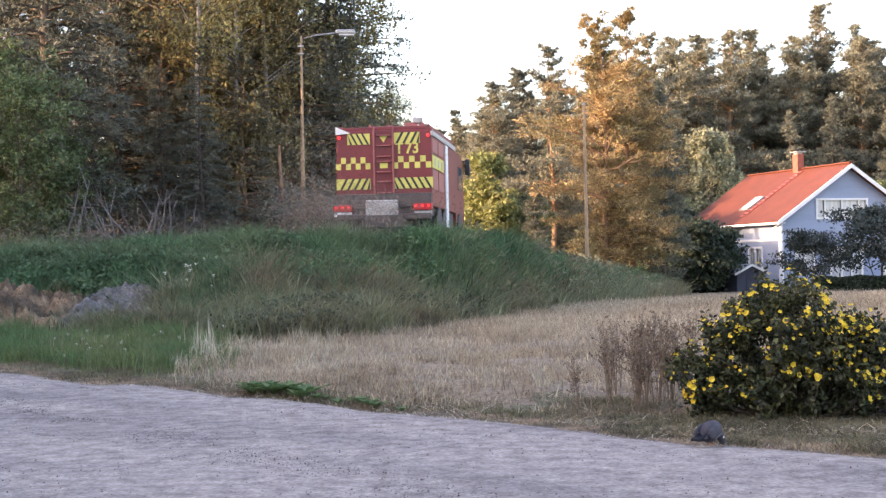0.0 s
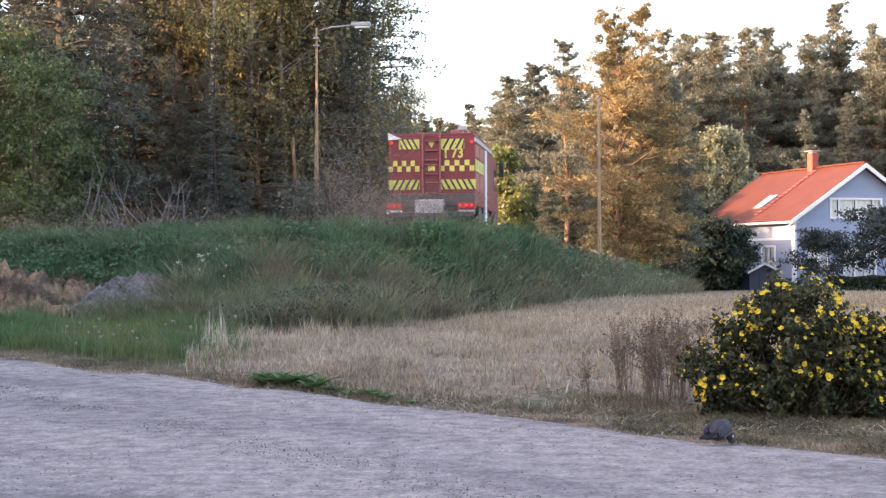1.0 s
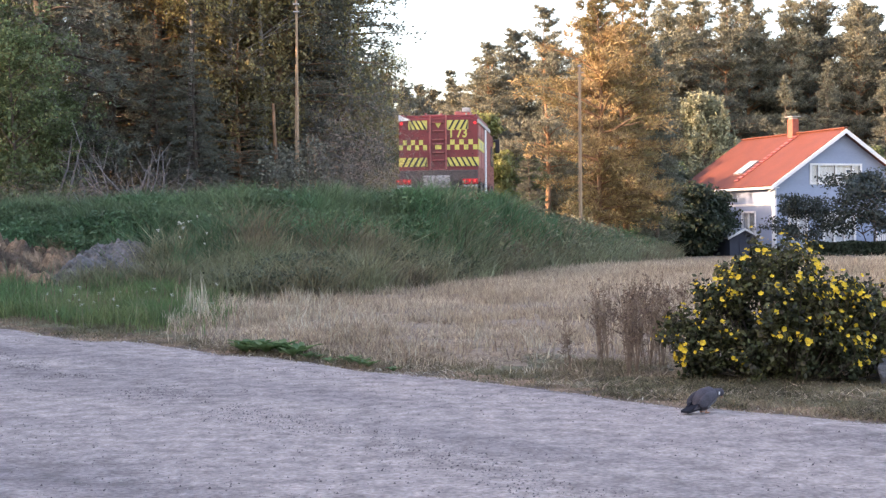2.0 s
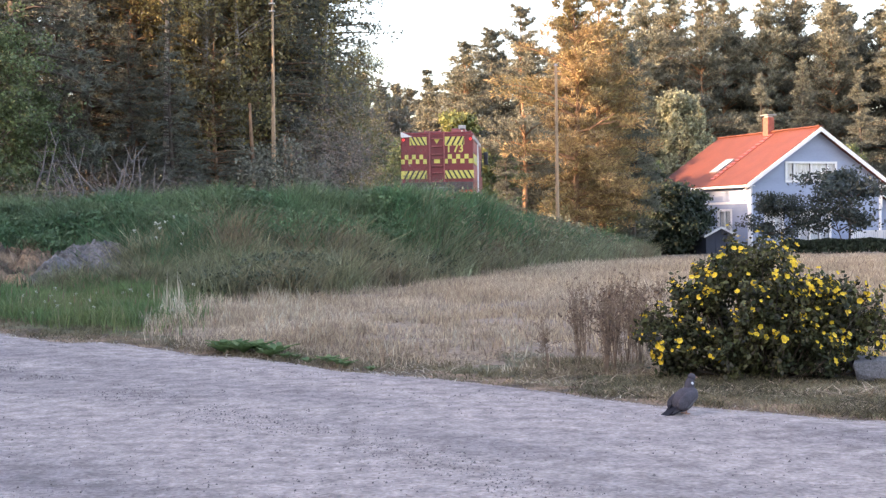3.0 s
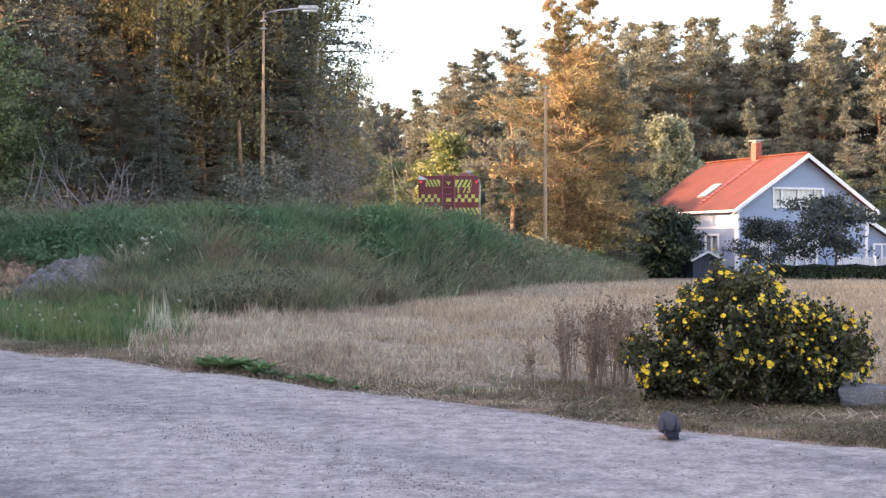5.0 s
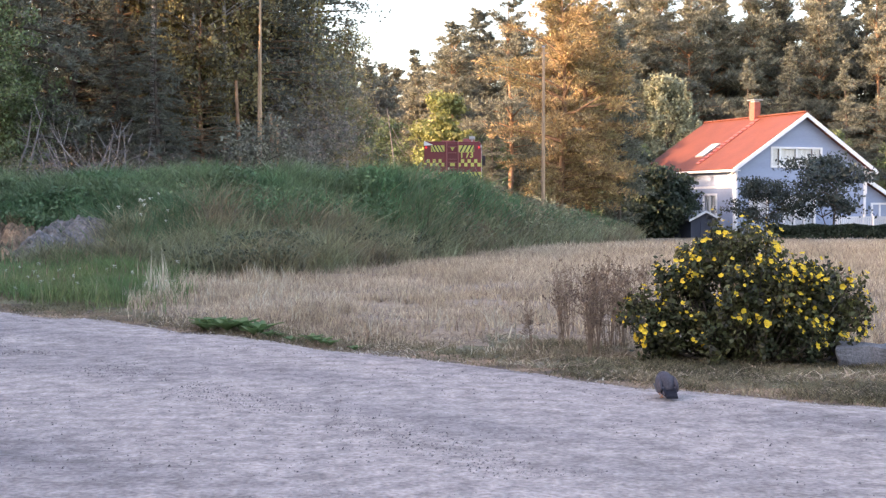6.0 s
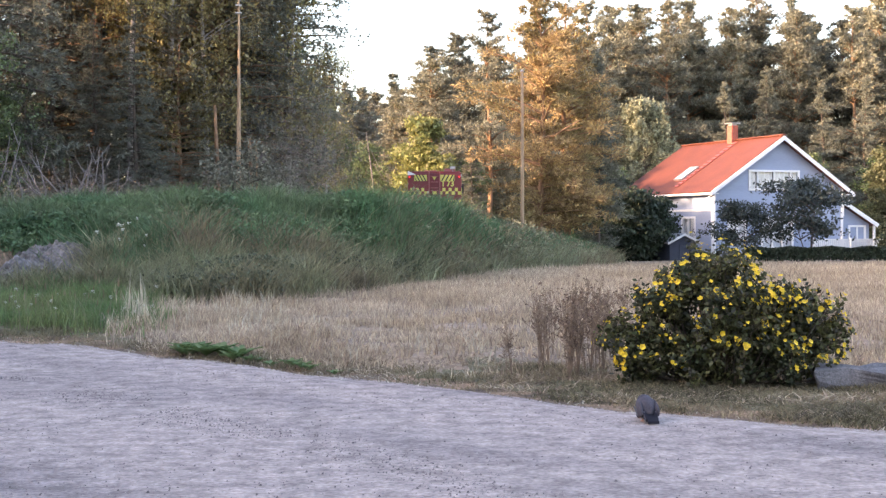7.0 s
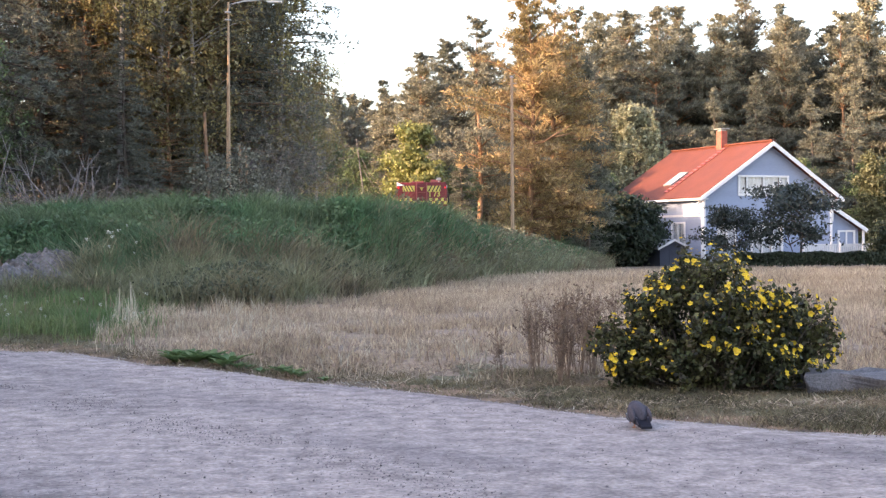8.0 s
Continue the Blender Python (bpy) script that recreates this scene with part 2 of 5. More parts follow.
def cyl(r1, r2, h, m, sides=16, bevel=0.0):
    bm = bmesh.new()
    bmesh.ops.create_cone(bm, cap_ends=True, segments=sides, radius1=r1, radius2=r2, depth=h, matrix=m)
    if bevel:
        rims = [e for e in bm.edges if sum(len(f.verts) > 4 for f in e.link_faces) == 1]
        bmesh.ops.bevel(bm, geom=rims, offset=bevel, segments=2, affect="EDGES", profile=0.5)
    return bm


def prism(poly, y0, y1, m=None):
    """A flat outline (x, z) pushed from y0 to y1."""
    bm = bmesh.new()
    a = [bm.verts.new((x, y0, z)) for x, z in poly]
    b = [bm.verts.new((x, y1, z)) for x, z in poly]
    bm.faces.new(a)
    bm.faces.new(b[::-1])
    for i in range(len(poly)):
        j = (i + 1) % len(poly)
        bm.faces.new((a[j], a[i], b[i], b[j]))
    bmesh.ops.recalc_face_normals(bm, faces=bm.faces[:])
    if m is not None:
        bm.transform(m)
    return bm


def joined(*bms):
    out = bmesh.new()
    for b in bms:
        tmp = bpy.data.meshes.new("tmp")
        b.to_mesh(tmp)
        b.free()
        out.from_mesh(tmp)
        bpy.data.meshes.remove(tmp)
    return out


def tube(buf, pts, radii, sides=5, mi=0):
    """A tapered tube along points."""
    pts = np.asarray(pts, float)
    n = len(pts)
    t = np.gradient(pts, axis=0)
    t /= np.linalg.norm(t, axis=1)[:, None] + 1e-9
    ref = np.where(np.abs(t[:, 2:3]) > 0.9, np.array([[1.0, 0, 0]]), np.array([[0, 0, 1.0]]))
    u = np.cross(t, ref)
    u /= np.linalg.norm(u, axis=1)[:, None]
    w = np.cross(t, u)
    a = np.arange(sides) / sides * 2 * np.pi
    ring = pts[:, None] + np.asarray(radii)[:, None, None] * (np.cos(a)[None, :, None] * u[:, None] + np.sin(a)[None, :, None] * w[:, None])
    i, j = np.meshgrid(np.arange(n - 1), np.arange(sides), indexing="ij")
    k = (j + 1) % sides
    f = np.stack([i * sides + j, i * sides + k, (i + 1) * sides + k, (i + 1) * sides + j], -1).reshape(-1, 4)
    buf.add(ring.reshape(-1, 3), f, mi)


def unit(a):
    return a / (np.linalg.norm(a, axis=-1, keepdims=True) + 1e-9)


def sprays(buf, p, d, k, length, width, rng, loose=0.8, mi=0):
    """k narrow pointed leaves from each point p, fanned round the way d."""
    p, d = np.repeat(p, k, 0), np.repeat(d, k, 0)
    way = unit(d + loose * rng.normal(size=p.shape))
    side = unit(np.cross(way, rng.normal(size=p.shape)))
    ln = length * rng.uniform(0.6, 1.4, (len(p), 1))
    wd = width * rng.uniform(0.7, 1.3, (len(p), 1))
    v = np.stack([p - side * wd * 0.5, p + side * wd * 0.5, p + way * ln], 1).reshape(-1, 3)
    buf.add(v, np.arange(len(v)).reshape(-1, 3), mi)


def needle_pads(buf, c, r, out, n, length, width, rng, flat=0.45):
    """Flattened cushions of needles round the points c, n sprays on each, lying over the cushion's outside."""
    c, r, out = np.repeat(c, n, 0), np.repeat(r, n)[:, None], np.repeat(out, n, 0)
    d = rng.normal(size=c.shape)
    d[:, 2] = d[:, 2] * 0.8 + 0.2
    d = unit(d)
    p = c + d * r * np.array([1, 1, flat]) * rng.uniform(0.5, 1.08, (len(c), 1))
    nrm = unit(d * np.array([1, 1, 0.5]) + 0.55 * rng.normal(size=c.shape))
    way = unit(0.4 * out + 0.7 * d + np.array([0, 0, 0.35]) + 0.5 * rng.normal(size=c.shape))
    side = unit(np.cross(nrm, way)) * width * 0.5 * rng.uniform(0.7, 1.3, (len(c), 1))
    tip = p + way * length * rng.uniform(0.6, 1.4, (len(c), 1))
    v = np.stack([p - side, p + side, tip], 1).reshape(-1, 3)
    buf.add(v, np.arange(len(v)).reshape(-1, 3))


def leaves(buf, p, size, rng, mi=0, flat=0.0):
    """One small four-cornered leaf at each point, turned at random; flat: how level they lie."""
    a = unit(rng.normal(size=p.shape) * np.array([1, 1, 1 - flat]))
    b = unit(np.cross(a, rng.normal(size=p.shape) * np.array([1 - flat, 1 - flat, 1]) + np.array([0, 0, flat])))
    s = size * rng.uniform(0.6, 1.4, (len(p), 1))
    v = np.stack([p - a * s * 0.6, p + b * s * 0.35, p + a * s * 0.6, p - b * s * 0.35], 1).reshape(-1, 3)
    buf.add(v, np.arange(len(v)).reshape(-1, 4), mi)


# ---- ground ----
BASE = np.array([(-80, 26), (-12, 25), (-7, 24.4), (-4.1, 23.6), (-2.4, 23.8), (-0.8, 28.0), (1.1, 34.3), (3.1, 41), (6, 50), (9.2, 60), (12, 74), (15, 100), (90, 103)], float)
CREST = np.array([(-80, 31, 1.75), (-14, 30.5, 1.6), (-9, 30, 1.75), (-5.5, 30.8, 2.08), (-2.8, 31.3, 2.08), (-0.3, 32.4, 2.04), (0.4, 36, 2.06), (1.3, 39.5, 2.2),
                  (2.4, 44, 1.78), (4.85, 53, 1.1), (8, 60.5, 0.5), (12, 77, 0.3), (16, 104, 0.6), (90, 108, 1.0)], float)
ROAD_Z = ((30, 1.85), (41, 1.85), (47, 1.52), (55, 1.28), (61, 1.13), (72, 1.06), (100, 1.0))
FIELD_Z = ((15, 0.0), (24, 0.3), (45, 0.25), (60, -0.1), (90, -0.15), (200, 0.5))


def near(line, x, y):
    """Distance to a line in plan, and the share of its third column at the nearest point."""
    best, zz = np.full(x.shape, 1e9), np.zeros(x.shape)
    for a, b in zip(line[:-1], line[1:]):
        e = b[:2] - a[:2]
        s = np.clip(((x - a[0]) * e[0] + (y - a[1]) * e[1]) / (e @ e), 0, 1)
        d = np.hypot(x - a[0] - s * e[0], y - a[1] - s * e[1])
        hit = d < best
        best = np.where(hit, d, best)
        if len(a) > 2:
            zz = np.where(hit, a[2] + s * (b[2] - a[2]), zz)
    return best, zz


def smooth(u):
    u = np.clip(u, 0, 1)
    return u * u * (3 - 2 * u)


def ground_z(x, y):
    x, y = np.asarray(x, float), np.asarray(y, float)
    fz, rz = np.interp(y, *zip(*FIELD_Z)), np.interp(y, *zip(*ROAD_Z))
    s, _ = near(BASE, x, y)
    c, cz = near(CREST, x, y)
    over = y > np.interp(x, BASE[:, 0], BASE[:, 1])
    back = y > np.interp(x, CREST[:, 0], CREST[:, 1])
    bank = fz + (cz - fz) * smooth(s / (s + c + 1e-6)) ** 0.8
    top = rz + (cz - rz) * (1 - smooth(c / 2.0))
    z = np.where(~over, fz, np.where(back, top, bank))
    lump = 0.06 * np.sin(1.7 * x + 0.6 * y) * np.sin(1.1 * y - 0.7 * x) + 0.04 * np.sin(3.9 * x + 1.3) * np.sin(3.1 * y)
    return z + lump * np.where(over & ~back, 1.6, 0.3) * (y > 14)


def gz(x, y):
    return float(ground_z(np.array([x]), np.array([y]))[0])


GRAVEL_EDGE = ((-60, 30), (-20, 24.5), (-10, 21.4), (-6.56, 19.27), (-2.85, 16.38), (-0.12, 13.72), (1.79, 11.44), (3.17, 10.33), (5, 9.1), (10, 6), (40, -10))


def edge_y(x):
    return np.interp(x, *zip(*GRAVEL_EDGE))


def build_ground():
    def axis(lo, hi, step, far):
        out = np.arange(lo, hi + step, step)
        grow = np.cumsum(step * 1.22 ** np.arange(1, 60))
        grow = grow[grow < far]
        return np.concatenate([(lo - grow)[::-1], out, hi + grow])
    xs, ys = axis(-16, 16, 0.3, 2500), axis(8, 64, 0.3, 2500)
    x, y = np.meshgrid(xs, ys)
    z = ground_z(x, y)
    b = Buf()
    nx, ny = len(xs), len(ys)
    i, j = np.meshgrid(np.arange(ny - 1), np.arange(nx - 1), indexing="ij")
    f = np.stack([i * nx + j, i * nx + j + 1, (i + 1) * nx + j + 1, (i + 1) * nx + j], -1).reshape(-1, 4)
    b.add(np.stack([x, y, z], -1).reshape(-1, 3), f)
    cx, cy = x[:-1, :-1].ravel() + 0.15, y[:-1, :-1].ravel() + 0.15
    over = cy > np.interp(cx, BASE[:, 0], BASE[:, 1]) - 0.2
    woods = over & (cy > np.interp(cx, CREST[:, 0], CREST[:, 1]) + 1.0)
    left = (cx < -4.0 - (cy - 20) * 0.1) & ~over
    b.m = [np.where(woods, 2, np.where(over | left | (cy < edge_y(cx) + 1.2 + 2.4 * smooth(cx - 0.2)), 1, 0))]
    b.m[0] = np.where(cy < edge_y(cx) + 0.75, 3, b.m[0])
    ob = new("ground", b.mesh("ground", [M["field"], M["turf"], M["forest_floor"], M["dirt"]], True))
    tagged(ob, "stubble field, grassy bank and forest floor", "ground", kind="structure")

    # the gravel yard, with a ragged edge
    b = Buf()
    xs = np.arange(-24, 24, 0.12)
    wob = np.array([noise.noise((q * 0.9, 3, 0)) * 0.28 + noise.noise((q * 4, 7, 0)) * 0.1 for q in xs])
    rows = np.concatenate([[0, 0.1, 0.3, 0.6, 1, 1.6], np.arange(2.4, 14, 0.8), [18, 26, 40, 60]])
    x = np.repeat(xs[None], len(rows), 0)
    y = (edge_y(xs) + wob)[None] - rows[:, None]
    z = ground_z(x, y) + 0.03 * smooth(rows / 0.6)[:, None] + 0.006
    nx = len(xs)
    i, j = np.meshgrid(np.arange(len(rows) - 1), np.arange(nx - 1), indexing="ij")
    f = np.stack([i * nx + j, (i + 1) * nx + j, (i + 1) * nx + j + 1, i * nx + j + 1], -1).reshape(-1, 4)
    b.add(np.stack([x, y, z], -1).reshape(-1, 3), f)
    tagged(new("gravel_yard", b.mesh("gravel_yard", [M["gravel"]], True)), "pale grey compacted gravel yard with wheel tracks", "gravel yard", kind="structure")

    # the lane behind the bank
    mid = np.array([(-30, 33.2), (-12, 33.0), (-5, 33.3), (-1.9, 35), (-0.78, 40.7), (0.2, 46), (0.82, 51.3), (1.6, 59), (1.95, 66), (2.0, 72), (2.5, 90), (4, 130)], float)
    t = np.linspace(0, len(mid) - 1, 140)
    cx, cy = np.interp(t, np.arange(len(mid)), mid[:, 0]), np.interp(t, np.arange(len(mid)), mid[:, 1])
    tx, ty = np.gradient(cx), np.gradient(cy)
    ln = np.hypot(tx, ty)
    px, py = ty / ln, -tx / ln
    offs = np.linspace(-1.9, 1.9, 7)
    x, y = cx[:, None] + px[:, None] * offs, cy[:, None] + py[:, None] * offs
    z = np.repeat(np.interp(cy, *zip(*ROAD_Z))[:, None], 7, 1) + 0.05 - 0.03 * (np.abs(offs) / 1.9)[None] ** 2
    b = Buf()
    i, j = np.meshgrid(np.arange(139), np.arange(6), indexing="ij")
    f = np.stack([i * 7 + j, i * 7 + j + 1, (i + 1) * 7 + j + 1, (i + 1) * 7 + j], -1).reshape(-1, 4)
    b.add(np.stack([x, y, z], -1).reshape(-1, 3), f)
    tagged(new("road", b.mesh("road", [M["road"]], True)), "dusty narrow gravel lane behind the bank", "road", kind="structure")


build_ground()

# ---- plants ----


def limb_path(start, heading, length, rise, droop, n=4):
    t = np.linspace(0, 1, n)[:, None]
    flat = np.array([math.cos(heading), math.sin(heading), 0.0])
    return start + flat * length * t + np.array([0, 0, 1.0]) * length * (rise * t - droop * t * t)


def conifer(name, seed, h, bare, reach, mat, bark, whorl=0.55, per=5, k=5, length=0.34, width=0.1, rise=0.25, droop=0.25, taper=0.6, ragged=0.35, gap=0.15, dead=True, pads=0, flat=0.45, lobes=0.0):
    """A pine or spruce: tapered trunk, whorls of limbs, needles on their outer parts, in cushions where pads says how many sprays each has;
    lobes: how much fuller the crown is on some sides than on others."""
    rng = np.random.default_rng(seed)
    top = new(name)
    tb, cb = Buf(), Buf()
    z = np.linspace(-0.3, h, 9)
    lean = np.stack([0.15 * np.sin(z * 0.35 + seed), 0.15 * np.cos(z * 0.3 + seed), z], 1)
    lean[:, :2] -= lean[1, :2]
    r0 = 0.011 * h + 0.04
    tube(tb, lean, r0 * (1 - z / h * 0.93), 8)

    def at(q):
        return np.array([np.interp(q, z, lean[:, 0]), np.interp(q, z, lean[:, 1]), q])
    q = h * bare
    while q < h - 0.25:
        u = (q - h * bare) / (h * (1 - bare))
        size = reach * (1 - u) ** taper * min(1, 0.55 + u * 3) + 0.25
        if rng.random() > gap:
            for a in range(per):
                ang = rng.uniform(0, 6.283)
                ln = size * rng.uniform(1 - ragged, 1 + ragged * 0.6) * (1 + lobes * math.sin(2 * ang + 0.9 * q + seed) * math.sin(1.3 * q + ang))
                path = limb_path(at(min(h - 0.2, q + rng.uniform(-1, 1) * (0.28 if pads else 0.2))), ang, ln, rise + (0.9 if pads else 0.5) * u, droop)
                tube(tb, path, np.linspace(0.018 * ln + 0.015, 0.008, 4), 3)
                if pads:
                    m = max(2, int(1.5 + ln * 1.5))
                    s = np.linspace(0.34, 1.0, m) + rng.uniform(-0.08, 0.08, m)
                    p = np.stack([np.interp(s, np.linspace(0, 1, 4), path[:, c]) for c in range(3)], 1)
                    away = rng.uniform(-0.2, 0.2, m) * ln * (0.4 + s)
                    p += np.column_stack([-math.sin(ang) * away, math.cos(ang) * away, 0.1 * rng.normal(size=m)])
                    needle_pads(cb, p, (0.2 + 0.085 * ln) * (1.0 if ln > 0.9 else 0.6) * rng.uniform(0.7, 1.35, m), np.tile([math.cos(ang), math.sin(ang), 0.0], (m, 1)), pads, length, width, rng, flat)
                    continue
                m = max(5, int(ln * 11))
                s = 1 - rng.random(m) ** 1.6 * 0.8
                p = np.stack([np.interp(s, np.linspace(0, 1, 4), path[:, c]) for c in range(3)], 1)
                p += rng.normal(size=p.shape) * np.array([0.16, 0.16, 0.07]) * (0.5 + 0.3 * ln)
                d = np.tile(unit(path[-1] - path[0]) + np.array([0, 0, 0.25]), (m, 1))
                sprays(cb, p, d, k, length, width, rng, 0.85)
        q += whorl * rng.uniform(0.7, 1.3)
    sprays(cb, np.tile(at(h - 0.15), (6, 1)) + rng.normal(size=(6, 3)) * 0.08, np.tile([0, 0, 1.0], (6, 1)), 4, 0.3, 0.08, rng, 0.5)
    if dead:
        for _ in range(int(h * bare * 1.2)):
            q = rng.uniform(1.0, max(1.2, h * bare))
            path = limb_path(at(q), rng.uniform(0, 6.28), rng.uniform(0.5, 1.6), -0.1, 0.15)
            tube(tb, path, [0.025, 0.018, 0.012, 0.006], 3)
    child("trunk", tb.mesh("trunk", [M[bark]], True), top)
    child("crown", cb.mesh("crown", [M[mat]]), top)
    return top


def broadleaf(name, seed, h, bare, reach, mat, bark, limbs=26, clumps=16, per=34, size=0.14, hang=0.0, spread=0.45, lift=0.8, stems=1, flat=0.0):
    """A leafy tree: trunk, limbs and twigs that end in uneven clumps of single leaves; hang: drooping strands."""
    rng = np.random.default_rng(seed)
    top = new(name)
    tb, cb = Buf(), Buf()
    for st in range(stems):
        a0 = st * 6.283 / max(stems, 1) + seed
        out = 0.0 if stems == 1 else reach * 0.35
        n = 6
        t = np.linspace(0, 1, n)
        axis = np.stack([out * np.cos(a0) * t ** 0.8 + 0.1 * np.sin(t * 5 + seed), out * np.sin(a0) * t ** 0.8 + 0.1 * np.cos(t * 4 + seed), -0.2 + t * (h * 0.93)], 1)
        tube(tb, axis, (0.008 * h + 0.02) / (stems ** 0.4) * (1 - 0.9 * t), 7)
        for _ in range(limbs // stems):
            u = rng.uniform(bare, 0.97)
            start = np.array([np.interp(u, t, axis[:, c]) for c in range(3)])
            v = (u - bare) / (1 - bare)
            ln = reach * (0.35 + 0.65 * math.sin(math.pi * min(1, v * 0.8 + 0.22))) * rng.uniform(0.55, 1.1)
            path = limb_path(start, rng.uniform(0, 6.283), ln, lift, 0.3)
            tube(tb, path, np.linspace(0.012 * ln + 0.008, 0.005, 4), 4)
            s = rng.uniform(0.35, 1.05, clumps)
            cpt = np.stack([np.interp(s, np.linspace(0, 1, 4), path[:, c]) for c in range(3)], 1)
            cpt += rng.normal(size=cpt.shape) * spread * np.array([1, 1, 0.8]) * (0.35 + 0.2 * ln)
            pts = np.repeat(cpt, per, 0)
            off = rng.normal(size=pts.shape) * 0.2 * (0.6 + 0.2 * reach) * np.array([1, 1, 0.6])
            if hang:
                strand = np.repeat(rng.normal(size=(len(cpt) * 4, 2)) * 0.16, -(-per // 4), 0).reshape(len(cpt), -1, 2)[:, :per].reshape(-1, 2)
                off[:, :2] = strand + rng.normal(size=strand.shape) * 0.035
                off[:, 2] = -rng.random(len(pts)) ** 0.8 * hang * np.repeat(rng.uniform(0.5, 1.3, len(cpt)), per)
            leaves(cb, pts + off, size, rng, flat=flat)
    child("trunk", tb.mesh("trunk", [M[bark]], True), top)
    child("crown", cb.mesh("crown", [M[mat]]), top)
    return top


def put(ob, x, y, turn=0.0, size=1.0, sink=0.05, label="", category="tree", group="", fresh=False):
    """Places the first of a kind, or a copy of it."""
    m = pose(x, y, gz(x, y) - sink, 0, 0, turn)
    if fresh:
        ob.matrix_basis = m
        ob.scale = (size, size, size)
    else:
        keep = ob.scale.copy()
        ob.scale = (size, size, size)
        got = copy_thing(ob, m)
        ob.scale = keep
        ob = got
    return tagged(ob, label, category, group)


def plant_trees():
    rng = np.random.default_rng(5)
    kinds = {
        "pine_a": conifer("pine_tree", 1, 18, 0.42, 2.9, "pine", "pinebark", whorl=0.55, per=6, length=0.26, width=0.075, rise=0.35, droop=0.3, ragged=0.5, gap=0.12, pads=50, flat=0.42, lobes=0.4),
        "pine_b": conifer("pine_tree", 2, 20, 0.26, 3.8, "pine", "pinebark", whorl=0.55, per=6, length=0.3, width=0.09, rise=0.3, droop=0.35, ragged=0.45, gap=0.12, taper=0.8, pads=46, flat=0.42, lobes=0.4),
        "pine_c": conifer("pine_tree", 3, 19, 0.14, 4.2, "pine", "pinebark", whorl=0.55, per=7, length=0.28, width=0.085, rise=0.2, droop=0.25, ragged=0.4, gap=0.08, taper=0.75, pads=48, flat=0.42, lobes=0.4),
        "near_pine": conifer("pine_tree", 16, 18, 0.16, 3.6, "pine", "pinebark", whorl=0.45, per=8, k=11, length=0.17, width=0.035, rise=0.1, droop=0.22, ragged=0.4, gap=0.12, taper=0.65, dead=False),
        "near_spruce": conifer("spruce_tree", 15, 19, 0.06, 2.9, "spruce", "darkbark", whorl=0.42, per=7, k=9, length=0.19, width=0.045, rise=0.05, droop=0.35, taper=0.9, ragged=0.3, gap=0.08, dead=False),
        "far_pine": conifer("pine_tree", 12, 19.5, 0.2, 3.7, "pine", "pinebark", whorl=0.6, per=6, length=0.4, width=0.14, rise=0.3, droop=0.35, ragged=0.5, gap=0.12, taper=0.75, dead=False, pads=26, flat=0.42, lobes=0.4),
        "far_spruce": conifer("spruce_tree", 13, 19, 0.05, 2.7, "spruce", "darkbark", whorl=0.65, per=7, length=0.4, width=0.13, rise=0.05, droop=0.35, taper=1.0, gap=0.05, dead=False, pads=18, flat=0.35),
        "spruce_a": conifer("spruce_tree", 4, 19, 0.06, 2.8, "spruce", "darkbark", whorl=0.55, per=7, length=0.26, width=0.08, rise=0.05, droop=0.35, taper=1.0, ragged=0.25, gap=0.06, dead=False, pads=30, flat=0.35),
        "spruce_b": conifer("spruce_tree", 5, 17, 0.1, 2.5, "spruce", "darkbark", whorl=0.58, per=6, length=0.26, width=0.08, rise=0.1, droop=0.4, taper=0.95, ragged=0.35, gap=0.1, dead=False, pads=30, flat=0.35),
        "birch": broadleaf("birch_tree", 6, 17, 0.2, 2.6, "birchleaf", "birchbark", limbs=60, clumps=14, per=26, size=0.11, hang=1.1),
        "birch_b": broadleaf("birch_tree", 7, 15, 0.25, 2.4, "birchleaf", "birchbark", limbs=46, clumps=11, per=24, size=0.11, hang=1.6),
        "bare_birch": broadleaf("birch_tree", 19, 16, 0.5, 2.6, "birchleaf", "birchbark", limbs=40, clumps=14, per=26, size=0.1, hang=0.9),
        "alder": broadleaf("alder_tree", 8, 8.5, 0.06, 2.5, "leaf", "darkbark", limbs=38, clumps=11, per=24, size=0.15),
        "near_alder": broadleaf("alder_tree", 18, 8.5, 0.06, 2.6, "leaf", "darkbark", limbs=30, clumps=9, per=46, size=0.12, spread=0.85, lift=0.9),
        "screen": conifer("spruce_tree", 14, 19, 0.04, 3.1, "spruce", "darkbark", whorl=0.7, per=6, k=2, length=1.0, width=0.58, rise=0.05, droop=0.35, taper=0.9, gap=0.0, dead=False),
        "bush": broadleaf("undergrowth_bush", 9, 3.0, 0.02, 1.6, "pine", "darkbark", limbs=18, clumps=8, per=24, size=0.1, stems=3),
    }
    words = {
        "pine_a": "tall Scots pine with a bare lower trunk", "pine_b": "tall Scots pine with layered dark needles", "pine_c": "broad Scots pine with layered boughs",
        "spruce_a": "dense dark green spruce reaching the ground", "spruce_b": "slender dark spruce with drooping boughs", "birch": "tall birch with hanging golden-green leaves",
        "near_pine": "tall Scots pine with layered dark needles", "bare_birch": "birch with a white trunk and golden crown",
        "birch_b": "birch with long drooping strands of leaves", "alder": "leafy green alder at the forest edge", "bush": "low leafy bush in forest undergrowth", "near_alder": "leafy green alder at the forest edge", "near_spruce": "dense dark spruce at the forest edge", "far_pine": "distant Scots pine with layered boughs", "far_spruce": "distant dark spruce in the forest", "screen": "unseen dense dark spruce added as a screen"}
    first = set()

    def stand(kind, x, y, size=1.0, group="forest by the lane", label=""):
        put(kinds[kind], x, y, rng.uniform(0, 360), size, label=label or words[kind], category="bush" if kind == "bush" else "tree", group=group, fresh=kind not in first)
        first.add(kind)

